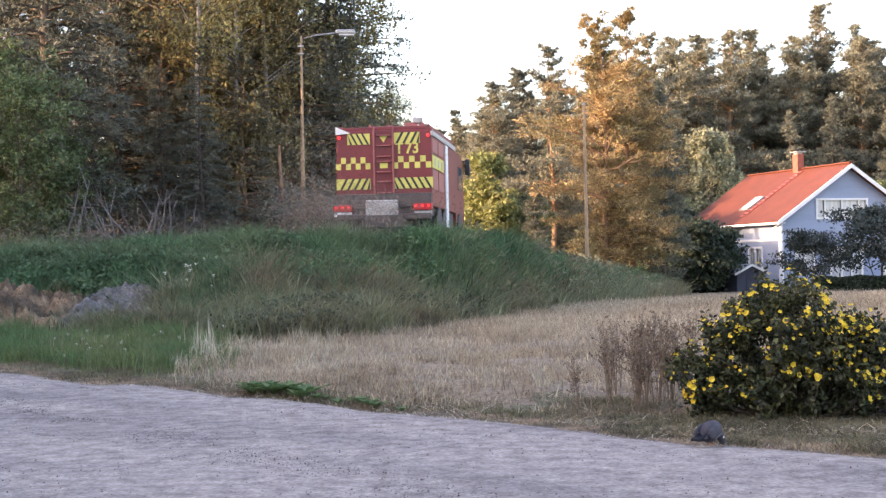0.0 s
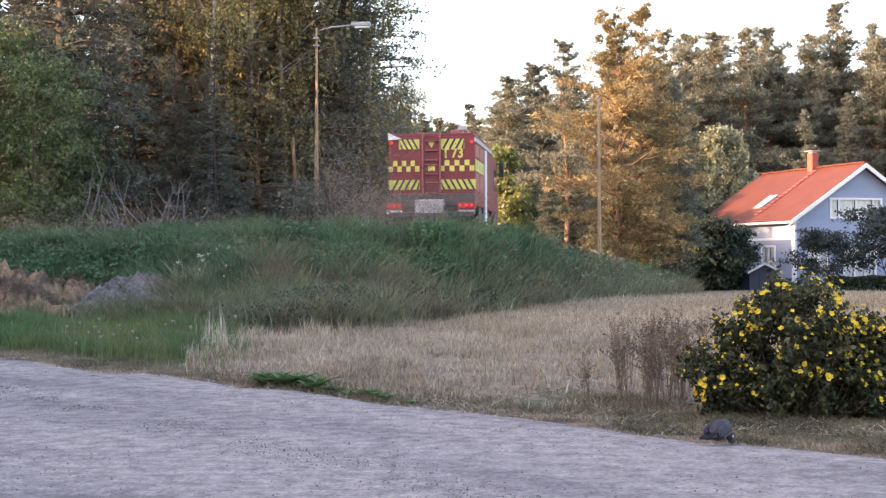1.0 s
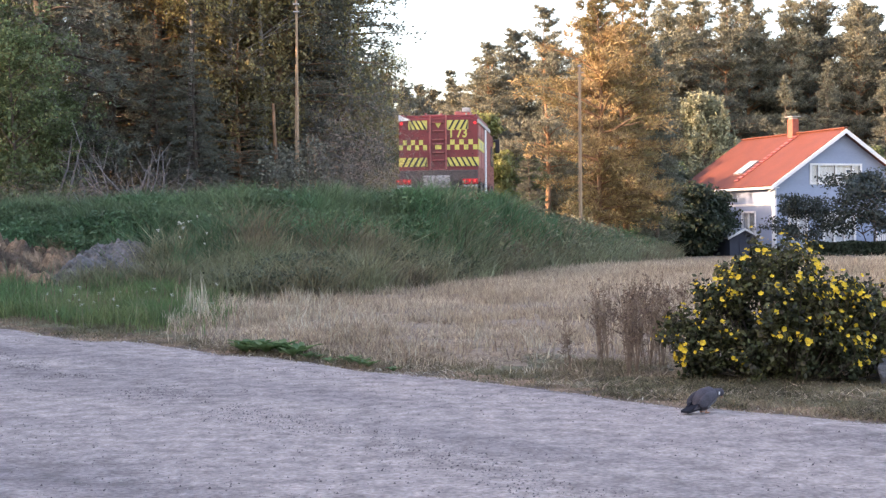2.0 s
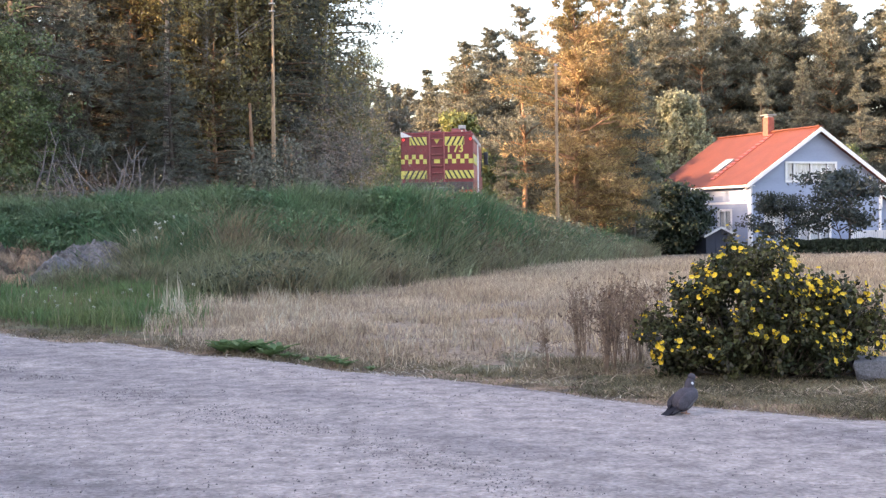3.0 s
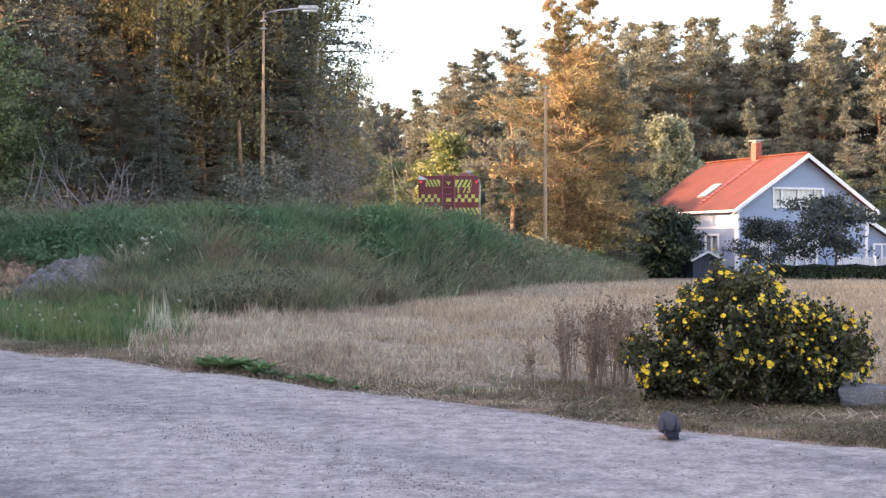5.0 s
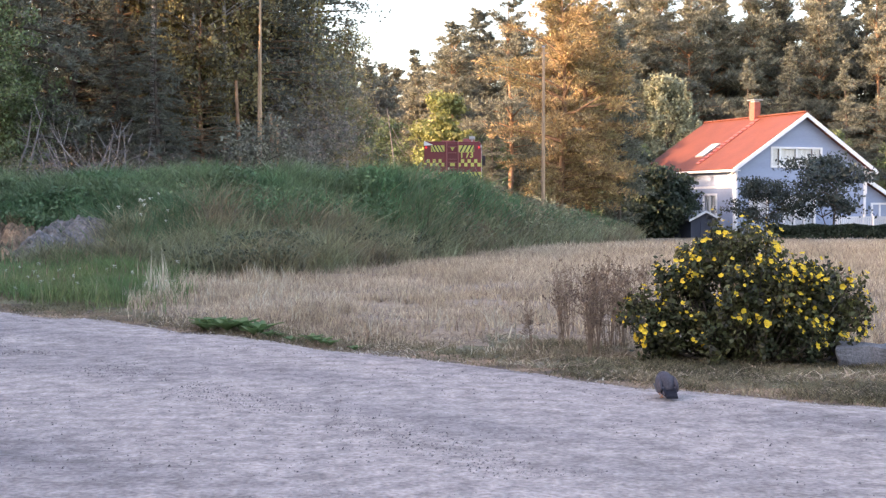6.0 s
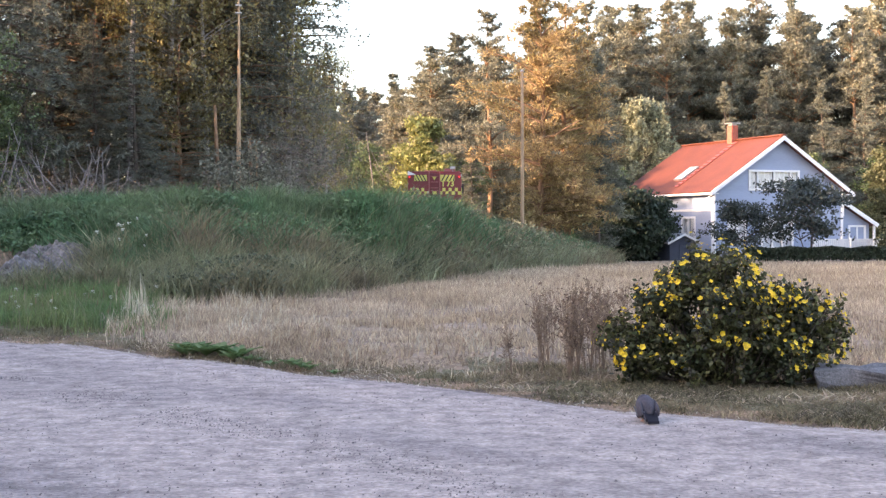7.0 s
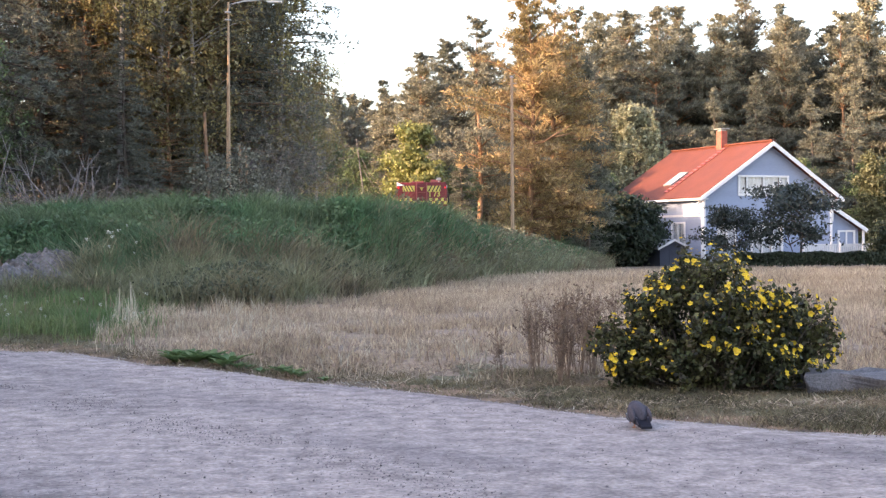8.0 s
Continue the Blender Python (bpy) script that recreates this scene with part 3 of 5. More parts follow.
    # forest left of the lane, front to back
    for kind, x, y, size in (
            ("near_alder", -12.3, 38.0, 0.7), ("near_alder", -13.9, 39.5, 0.85), ("near_alder", -15.9, 39.5, 0.9), ("near_alder", -11.6, 40.6, 0.5),
            ("near_spruce", -12.4, 41.5, 1.0), ("bare_birch", -8.5, 44.6, 0.95), ("birch", -7.6, 47.2, 1.05), ("near_pine", -10.3, 47.4, 0.95), ("near_spruce", -11.3, 45.6, 0.8), ("birch_b", -6.7, 48.0, 1.0), ("near_pine", -6.4, 49.6, 0.85),
            ("near_spruce", -5.2, 51, 0.95), ("birch_b", -3.9, 51, 0.95), ("near_spruce", -5.2, 54.5, 0.5), ("near_spruce", -7.4, 50.5, 1.0), ("spruce_a", -9.6, 51, 0.95), 
            ("birch", -13.6, 50.5, 0.95), ("near_spruce", -15.8, 51, 0.7), ("near_pine", -17.6, 52.5, 0.65), ("spruce_a", -6.1, 54, 0.45), ("near_spruce", -11.3, 53.5, 0.6), ("near_pine", -8.6, 54.5, 0.5),
            ("spruce_a", -14.0, 55, 0.6), ("near_spruce", -5.0, 56.5, 0.45), ("alder", -6.2, 52, 0.7), ("alder", -9.2, 52, 0.8), ("alder", -4.4, 55.5, 0.75), ("alder", -12.4, 51.5, 0.8),
            ("birch_b", -3.0, 58.5, 0.62), ("alder", -2.6, 60.5, 0.6), ("near_spruce", -15.6, 46, 0.55), ("near_spruce", -13.6, 44.5, 0.5), ("near_spruce", -11.6, 43.0, 0.42), ("near_spruce", -9.6, 44.2, 0.36), ("near_spruce", -8.3, 44.2, 0.4), ("near_pine", -7.2, 46.3, 0.42),
            # the last three alders, mostly hidden, are added to shade the apple trees
            ("near_pine", -5.2, 52.6, 0.95), ("near_pine", -6.3, 54.0, 1.0), ("alder", -17, 48, 0.9), ("alder", -5.4, 62.5, 1.15), ("alder", -7.6, 62, 1.15), ("alder", -9.8, 61, 1.15)):
        stand(kind, x, y, size)
    for x in np.arange(-17, -3.5, 1.3):
        stand("bush", x + rng.uniform(-0.4, 0.4), 45.5 + rng.uniform(-2.5, 3.5) - 0.2 * (x + 10), rng.uniform(0.5, 1.0), "undergrowth by the lane")
    for x, y, size in ((-23, 50, 0.9), (-20, 50, 0.9), (-16.4, 51, 0.9), (-12.0, 54.5, 0.85), (-9.2, 54.5, 0.9)):
        stand("far_pine", x, y, size)
    # far trees behind the lane
    for i, x in enumerate(np.linspace(-16, 6, 12)):
        stand(("far_pine", "far_pine", "far_spruce")[i % 3], x + rng.uniform(-1, 1), 112 + rng.uniform(-6, 16), rng.uniform(0.62, 0.8), "far trees beyond the lane")
    for kind, x, y, size in (("pine_c", 2.6, 92, 0.68), ("pine_b", 5.2, 110, 0.82), ("spruce_a", 6.0, 110, 0.78), ("pine_c", 0.4, 98, 0.56), ("spruce_b", 3.8, 110, 0.62), ("pine_b", 6.2, 90, 0.75),
                             ("pine_c", -3.5, 100, 0.55), ("alder", -2.0, 90, 0.8), ("alder", 0.2, 94, 0.8), ("pine_a", -5.5, 95, 0.55),
                             ("spruce_b", 4.3, 78, 0.38), ("alder", 4.4, 81, 0.6), ("spruce_a", 4.8, 109, 0.86), ("spruce_b", 6.4, 109, 0.78), ("spruce_a", 7.2, 108, 0.68)):
        stand(kind, x, y, size, "trees beside the lane")
    for i, x in enumerate(np.linspace(-7.5, 4.0, 10)):
        stand(("far_pine", "far_spruce")[i % 2], x + rng.uniform(-0.6, 0.6), 98 + rng.uniform(-5, 8), rng.uniform(0.5, 0.66), "far trees beyond the lane")
    # forest behind the house
    for kind, x, y, size in (
            ("spruce_a", 10.5, 70.6, 0.55), ("pine_c", 10.8, 104, 0.86), ("pine_b", 14.5, 104, 0.9), ("spruce_b", 13.2, 92, 0.62), ("pine_c", 17.5, 110, 0.98), ("pine_c", 20.5, 114, 1.02),
            ("pine_b", 22, 109, 0.95), ("pine_c", 24.5, 114, 1.04), ("spruce_b", 26.8, 120, 1.12), ("pine_c", 28.2, 113, 1.0), ("pine_b", 30.7, 115, 1.1), ("pine_c", 33.2, 112, 0.98),
            ("pine_c", 35.5, 118, 1.02), ("pine_b", 38, 112, 0.95), ("spruce_a", 40.5, 118, 1.0), ("pine_c", 42.5, 112, 0.95), ("pine_b", 45.5, 115, 1.0), ("pine_c", 48, 120, 1.0),
            ("spruce_a", 16, 100, 0.6), ("spruce_b", 25.8, 106, 0.72), ("spruce_a", 29.5, 108, 0.72), ("spruce_b", 33.5, 106, 0.72), ("spruce_a", 37, 106, 0.68), ("spruce_b", 41, 106, 0.72),
            ("spruce_a", 44.5, 108, 0.8), ("alder", 22.5, 103, 0.9), ("alder", 31, 102, 0.9), ("alder", 36, 100, 0.9), ("alder", 41.5, 100, 0.9), ("spruce_b", 20, 108, 0.75), ("spruce_b", 9.9, 82, 0.4),
            ("alder", 14.5, 90, 0.75), ("alder", 26, 104, 0.8), ("spruce_a", 47, 106, 0.75)):
        stand(kind, x, y, size, "forest behind the house")
    for i, x in enumerate(np.linspace(8, 56, 22)):
        stand(("far_spruce", "far_spruce", "far_pine")[i % 3], x + rng.uniform(-1, 1), 126 + rng.uniform(0, 10), rng.uniform(0.8, 1.1) + 0.12 * (x > 36), "far forest")
    for i, x in enumerate(np.linspace(10, 52, 14)):
        stand(("far_pine", "far_pine", "far_spruce")[i % 3], x + rng.uniform(-1, 1), 118 + rng.uniform(-3, 4), rng.uniform(0.72, 0.98) + 0.12 * (x > 36), "far forest")
    # unseen trees added beside and behind the yard, which shade it in the evening
    for i, y in enumerate(np.arange(-42, 30, 3.0)):
        stand("screen", -37 + rng.uniform(-3, 3) + (0.0 if y < 24 else -3), y + rng.uniform(-1, 1), rng.uniform(0.85, 1.0), "trees beside the yard")
    for i, y in enumerate(np.arange(-30, 30, 2.6)):
        stand("screen", -30 + rng.uniform(-2, 2), y + rng.uniform(-1, 1), rng.uniform(0.7, 0.8), "trees beside the yard")
    for i, y in enumerate(np.arange(-40, 26, 2.6)):
        stand("screen", -44 + rng.uniform(-2, 2), y + rng.uniform(-1, 1), rng.uniform(0.9, 1.05), "trees beside the yard")
    # unseen too, added to shade the left of the forest
    for x, y, size in ((-32, 42.5, 0.8), (-33, 45, 0.85), (-31, 47.5, 0.8), (-35, 43.5, 0.9)):
        stand("screen", x, y, size, "trees beside the yard")
    for i, x in enumerate(np.arange(-30, 45, 5.0)):
        stand("screen", x, -45 + rng.uniform(-4, 4), rng.uniform(0.8, 1.0), "trees behind the yard")

    words_gold = "ragged conifer with golden sunlight painted into its needles"
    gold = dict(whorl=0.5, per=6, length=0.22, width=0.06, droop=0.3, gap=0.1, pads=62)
    golden = conifer("larch_tree", 21, 13.2, 0.08, 2.9, "sunlit_pine", "pinebark", rise=0.25, taper=0.62, ragged=0.5, lobes=0.5, flat=0.5, **gold)
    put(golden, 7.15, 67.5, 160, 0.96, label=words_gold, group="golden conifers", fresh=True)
    put(conifer("larch_tree", 22, 13.8, 0.1, 2.7, "sunlit_pine", "pinebark", rise=0.15, taper=0.85, ragged=0.45, lobes=0.4, flat=0.45, **gold), 8.75, 69.5, 40, 0.98, label=words_gold, group="golden conifers", fresh=True)
    limb = Buf()
    for pts, rad in (([(7.11, 67.1, 6.1), (7.74, 66.1, 6.2), (8.28, 65.7, 6.55), (8.9, 65.6, 6.9)], [0.08, 0.065, 0.045, 0.02]), ([(8.0, 65.9, 6.4), (8.55, 65.7, 6.45), (9.1, 65.7, 6.6)], [0.045, 0.035, 0.02]),
                     ([(7.11, 67.1, 6.4), (6.66, 66.2, 6.6), (6.4, 66.0, 7.2)], [0.06, 0.045, 0.02])):
        tube(limb, pts, rad, 6)
    bare = child("dead_limb", limb.mesh("dead_limb", [M["pinebark"]], True), golden, "pale broken limb without needles")
    bare.matrix_parent_inverse = golden.matrix_basis.inverted()
    put(broadleaf("maple_tree", 31, 8.0, 0.08, 2.0, "yellowleaf", "darkbark", limbs=50, clumps=16, per=30, size=0.2, spread=0.5), 1.75, 80, 0, 0.95,
        label="small maple with sunlit yellow-green leaves", fresh=True)
    put(broadleaf("willow_tree", 32, 12.3, 0.1, 3.1, "paleleaf", "darkbark", limbs=60, clumps=14, per=28, size=0.18, hang=0.8), 18.4, 100, 0, 1.0,
        label="pale grey-green willow behind the house", fresh=True)
    thuja = broadleaf("thuja_tree", 33, 8.0, 0.02, 1.3, "oliveleaf", "darkbark", limbs=50, clumps=12, per=26, size=0.16, lift=1.4, spread=0.3)
    put(thuja, 34.4, 95, 0, 1.0, label="upright sunlit olive-green garden tree", fresh=True)
    put(thuja, 36.6, 96, 90, 1.05, label="upright sunlit olive-green garden tree")
    apple = broadleaf("apple_tree", 34, 4.4, 0.3, 2.5, "greyleaf", "darkbark", limbs=33, clumps=7, per=26, size=0.15, stems=3, lift=0.6, spread=0.4)
    put(apple, 22.6, 74, 20, 1.1, label="spreading apple tree with grey-green leaves", group="apple trees", fresh=True)
    put(apple, 19.0, 74.5, 130, 0.8, label="spreading apple tree with grey-green leaves", group="apple trees")
    lilac = broadleaf("garden_shrub", 35, 3.2, 0.02, 1.6, "hedge", "darkbark", limbs=36, clumps=12, per=30, size=0.17, stems=4)
    # the shrubs at y 84 and 87 are added behind to shade the wall
    for i, (x, y, s) in enumerate(((12.6, 75, 1.2), (13.9, 76.5, 1.1), (11.4, 77, 1.0), (14.9, 79, 0.9), (12.9, 80, 1.35), (13.2, 84, 1.35), (12.6, 87, 1.4), (29.6, 79.5, 0.8), (31.5, 80, 0.9))):
        put(lilac, x, y, i * 70, s, label="dark green garden shrub beside the house", category="shrub", group="garden shrubs", fresh=i == 0)


plant_trees()


def tufted(name, label, spots, mat, blades, h, wide, seed, spread=0.12, bend=0.35, heads=0.0, headmat=None, lift=0.0):
    """Blades in tufts at the given plan places; heads: the share that ends in a seed head."""
    rng = np.random.default_rng(seed)
    p = np.repeat(spots, blades, 0) + rng.normal(size=(len(spots) * blades, 2)) * spread
    z = ground_z(p[:, 0], p[:, 1]) - 0.02 + lift
    root = np.column_stack([p, z])
    lump = np.array([0.85 + 0.75 * noise.noise((q[0] * 0.9, q[1] * 0.9, seed)) + 0.35 * noise.noise((q[0] * 2.7, q[1] * 2.7, seed)) for q in spots])
    hh = h * rng.uniform(0.5, 1.25, (len(p), 1)) * np.clip(np.repeat(lump, blades), 0.35, 1.5)[:, None]
    tilt = rng.normal(size=(len(p), 2)) * bend
    tip = root + np.column_stack([tilt * hh, hh[:, 0]])
    mid = root + np.column_stack([tilt * hh * 0.3, hh[:, 0] * 0.55])
    ang = rng.uniform(0, np.pi, len(p))
    side = np.column_stack([np.cos(ang), np.sin(ang), np.zeros(len(p))]) * wide * rng.uniform(0.6, 1.3, (len(p), 1))
    b = Buf()
    v = np.stack([root - side, root + side, mid + side * 0.8, mid - side * 0.8, tip], 1).reshape(-1, 3)
    n = np.arange(len(p))[:, None] * 5
    b.add(v, n + np.array([0, 1, 2, 3]))
    b.add(v, n + np.array([3, 2, 4]))
    if heads:
        k = rng.random(len(p)) < heads
        q, s = tip[k], unit(side[k]) * wide * 2.6
        up = np.array([0, 0, h * 0.2])
        hv = np.stack([q - up * 0.4, q + s, q + up, q - s], 1).reshape(-1, 3)
        b.add(hv, np.arange(len(hv)).reshape(-1, 4), 1)
    ob = new(name, b.mesh(name, [M[mat]] + ([M[headmat]] if headmat else [])))
    return tagged(ob, label, "grass", kind="stuff")


def scatter(n, x0, x1, y0, y1, keep, seed):
    rng = np.random.default_rng(seed)
    p = np.column_stack([rng.uniform(x0, x1, n), rng.uniform(y0, y1, n)])
    p = p[~broken(p[:, 0], p[:, 1])]
    return p[keep(p[:, 0], p[:, 1], rng)]


def share(x, y):
    """How far up the bank a place lies: 0 at its foot, 1 at the crest, more behind."""
    s, _ = near(BASE, x, y)
    c, _ = near(CREST, x, y)
    over = y > np.interp(x, BASE[:, 0], BASE[:, 1])
    back = y > np.interp(x, CREST[:, 0], CREST[:, 1])
    return np.where(~over, -s, np.where(back, 1 + c, s / (s + c + 1e-6)))


def broken(x, y):
    """The places where the bank has slipped and nothing grows."""
    x = x + 0.16 * np.sin(5.1 * y) + 0.1 * np.sin(11 * y + x)
    y = y + 0.22 * np.sin(3.3 * x + 1) + 0.14 * np.sin(8.7 * x)
    return ((x > -11.3) & (x < -7.5) & (y > 25.0) & (y < 27.0)) | ((x > -7.6) & (x < -5.8) & (y > 25.2) & (y < 26.9))


def grow_grass():
    def upper(x, y, rng):
        u = share(x, y)
        return (u > 0.3 - 0.15 * smooth((-5.2 - x) / 1.5) + 0.1 * rng.normal(size=len(x))) & (u < 2.6)

    def lower(x, y, rng):
        u = share(x, y)
        return (u > -0.12) & (u < 0.44 - 0.2 * smooth((-5.2 - x) / 1.5) + 0.1 * rng.normal(size=len(x)))
    spots = scatter(9500, -13, 2, 24, 36, upper, 1)
    tufted("bank_grass", "deep green long grass on the bank's crest", spots, "grass", 10, 0.5, 0.012, 2, 0.14, 0.6)
    spots = scatter(20000, 0, 12, 32, 76, upper, 3)
    tufted("bank_grass", "deep green long grass on the bank's tail", spots, "grass", 7, 0.5, 0.02, 4, 0.16, 0.6)
    spots = scatter(9000, -7, 2, 23, 36, lower, 5)
    tufted("tall_grass", "grey-green tall grass with seed heads", spots, "tallgrass", 9, 0.62, 0.011, 6, 0.16, 0.6)
    spots = scatter(30000, 0, 14, 32, 80, lower, 7)
    tufted("tall_grass", "grey-green tall grass with seed heads", spots, "tallgrass", 7, 0.6, 0.02, 8, 0.18, 0.6)
    spots = scatter(13000, -11, -3, 17, 26, lambda x, y, r: (share(x, y) < 0.25) & (y > edge_y(x) + 1.7 + 0.35 * r.normal(size=len(x))) & (x < -4.1 - (y - 20) * 0.12 + 0.3 * r.normal(size=len(x))), 9)
    tufted("meadow_grass", "fresh green meadow grass beside the yard", spots, "greengrass", 9, 0.34, 0.006, 10, 0.1, 0.4)
    spots = scatter(700, -10, -3.2, 18, 25, lambda x, y, r: (share(x, y) < 0.1) & (y > edge_y(x) + 1.4) & (x < -4.0 - (y - 20) * 0.12), 25)
    tufted("meadow_stems", "thin dry seed stems in the meadow grass", spots, "tallgrass", 3, 0.5, 0.004, 26, 0.08, 0.25, 0.25, "drygrass")
    spots = scatter(2600, -14, -3, 32, 46, lambda x, y, r: (share(x, y) > 1.3) & (x < -4 - (y - 33) * 0.1), 11)
    tufted("verge_grass", "long pale grass at the forest edge", spots, "tallgrass", 6, 0.5, 0.012, 12, 0.2, 0.4)
    # stubble
    field = lambda x, y, r: (share(x, y) < -0.05) & (y > edge_y(x) + 1.0 + 0.3 * r.normal(size=len(x))) & (x > -3.95 - (y - 20) * 0.12) & (y > edge_y(x) + 3.0 * smooth((x - 0.3) / 1.5))
    spots = scatter(20000, -5, 9.5, 12, 26, field, 13)
    spots = spots[[noise.noise((q[0] * 0.5, q[1] * 1.9, 2.0)) + 0.5 * noise.noise((q[0] * 2, q[1] * 4, 6.0)) > -0.06 + 0.3 * min(1, max(0, (edge_y(q[0]) + 6.0 - q[1]) / 3.0)) * min(1, max(0, (q[0] + 1.6) / 1.2)) for q in spots]]
    tufted("stubble", "cut straw stubble of the grain field", spots, "straw", 6, 0.2, 0.006, 14, 0.13, 0.4)
    spots = scatter(11000, -3, 14, 25, 42, field, 15)
    tufted("stubble", "cut straw stubble of the grain field", spots, "straw", 5, 0.2, 0.008, 16, 0.16, 0.35)
    spots = scatter(9000, 0, 30, 40, 68, field, 17)
    tufted("stubble", "cut straw stubble of the grain field", spots, "straw", 4, 0.2, 0.014, 18, 0.25, 0.35)
    # dry verge along the gravel
    verge = lambda x, y, r: (y > edge_y(x) + 0.02 + 0.15 * np.abs(r.normal(size=len(x)))) & (y < edge_y(x) + 1.4 + 0.9 * smooth((-3 - x) / 1.0) + 2.2 * smooth((x - 0.2) / 1.5) + 0.3 * r.normal(size=len(x)))
    spots = scatter(36000, -11, 6, 8, 24, verge, 19)
    tufted("verge_grass", "short dry grass along the gravel edge", spots, "drygrass", 8, 0.085, 0.005, 20, 0.07, 0.9)
    litter = lambda x, y, r: (y > edge_y(x) + 0.5) & (y < edge_y(x) + 6.5) & (x > -3.2)
    spots = scatter(15000, -3.4, 5.5, 9, 22, litter, 23)
    spots = spots[[noise.noise((q[0] * 0.7, q[1] * 2.2, 9.0)) > 0.0 for q in spots]]
    tufted("straw_litter", "flattened straw litter at the field edge", spots, "straw", 5, 0.07, 0.009, 24, 0.12, 2.6)
    stand = lambda x, y, r: (y > edge_y(x) + 1.0) & (y < edge_y(x) + 5.5) & (x > -3.6) & (x < 1.1)
    spots = scatter(900, -3.6, 3.5, 11, 24, stand, 29)
    spots = spots[[noise.noise((q[0] * 1.1, q[1] * 1.6, 12.0)) > 0.12 for q in spots]]
    tufted("stubble", "taller pale straw left standing in clumps", spots, "bleached", 5, 0.27, 0.007, 30, 0.07, 0.3)
    turf = lambda x, y, r: (y > edge_y(x) + 0.1 + 0.1 * np.abs(r.normal(size=len(x)))) & (y < 13.6) & (x > 1.4)
    spots = scatter(7000, 1.2, 6.5, 8, 13.6, turf, 35)
    spots = spots[[noise.noise((q[0] * 1.3, q[1] * 2.0, 7.0)) > -0.15 for q in spots]]
    tufted("verge_grass", "worn olive grass and weeds in front of the shrub", spots, "turf", 9, 0.08, 0.005, 36, 0.06, 0.8)
    rim = lambda x, y, r: np.abs(y - edge_y(x) + 0.05) < 0.12 + 0.14 * np.abs(r.normal(size=len(x)))
    spots = scatter(26000, -9, 5.5, 8.5, 22, rim, 27)
    tufted("straw_litter", "pale dry straw scattered on the gravel edge", spots[::2], "drygrass", 4, 0.03, 0.005, 28, 0.09, 3.2, lift=0.025)
    tufted("straw_litter", "bleached straw bits trodden into the gravel edge", spots[1::5], "bleached", 3, 0.03, 0.006, 31, 0.12, 3.2, lift=0.03)
    spots = scatter(3200, -4.9, -2.2, 18.9, 20.6, lambda x, y, r: np.abs(x + 3.9 - 0.08 * r.normal(size=len(x))) < 0.2, 21)
    tufted("straw_tuft", "bleached uncut straw at the field corner", spots[:34], "bleached", 5, 0.44, 0.007, 22, 0.05, 0.16)

    spots = scatter(420, -3.9, -1.6, 19.4, 23.4, lambda x, y, r: (share(x, y) < -0.2) & (y > edge_y(x) + 1.6), 46)
    tufted("straw_tuft", "bleached uncut straw at the field corner", spots[:90], "bleached", 5, 0.26, 0.007, 47, 0.06, 0.2)
    # dry tufts that hang over the slip
    rs = np.random.default_rng(44)
    spots = np.column_stack([rs.uniform(-11.4, -7.7, 90), 25.4 + 1.7 * rs.random(90) ** 0.6])
    tufted("dry_tufts", "dry yellow grass hanging over the earth slip", spots, "drygrass", 9, 0.26, 0.007, 45, 0.08, 0.9, lift=0.2)
    # leafy weeds and sapling shoots among the grass
    rng = np.random.default_rng(33)
    for name, label, n, area, lo, hi, mat, per, size, tall in (
            ("leafy_weeds", "dark green nettles and leafy weeds on the bank", 1500, (-13, 1.5, 25, 34), 0.42, 0.95, "grass", 34, 0.075, 0.36),
            ("leafy_weeds", "grey-green mugwort along the bank's foot", 900, (-4.2, 2, 23, 36), -0.02, 0.2, "mugwort", 34, 0.06, 0.5),
            ("leafy_weeds", "grey-green mugwort along the bank's tail", 900, (0, 12, 33, 70), 0.0, 1.0, "tallgrass", 22, 0.1, 0.65)):
        spots = scatter(n * 3, *area, lambda x, y, r: (share(x, y) > lo) & (share(x, y) < hi), 40 + len(label))[:n]
        keep = np.array([noise.noise((q[0] * 0.5, q[1] * 0.5, 4.0)) > -0.12 for q in spots])
        spots = np.repeat(spots[keep], per, 0)
        up = rng.random(len(spots)) ** 0.7 * tall
        p = np.column_stack([spots + rng.normal(size=spots.shape) * (0.1 + 0.12 * up[:, None]), ground_z(spots[:, 0], spots[:, 1]) + up])
        b = Buf()
        leaves(b, p, size, rng)
        tagged(new(name, b.mesh(name, [M[mat]])), label, "weeds", kind="stuff")


grow_grass()

# ---- house ----


def wall_panel(length, top, holes, thick, m):
    """A wall from x = 0 to length with openings (x0, x1, z0, z1) through it; top(x) gives its upper edge."""
    cuts = sorted({0.0, length, length / 2, *[q for h in holes for q in h[:2]]})
    bms = []
    for a, b in zip(cuts[:-1], cuts[1:]):
        spans, low = [], 0.0
        for h in sorted((h for h in holes if h[0] <= a + 1e-6 and h[1] >= b - 1e-6), key=lambda h: h[2]):
            spans.append((low, h[2]))
            low = h[3]
        for z0, z1 in spans:
            if z1 > z0:
                bms.append(prism([(a, z0), (b, z0), (b, z1), (a, z1)], 0, thick, m))
        bms.append(prism([(a, low), (b, low), (b, top(b)), (a, top(a))], 0, thick, m))
    return joined(*bms)


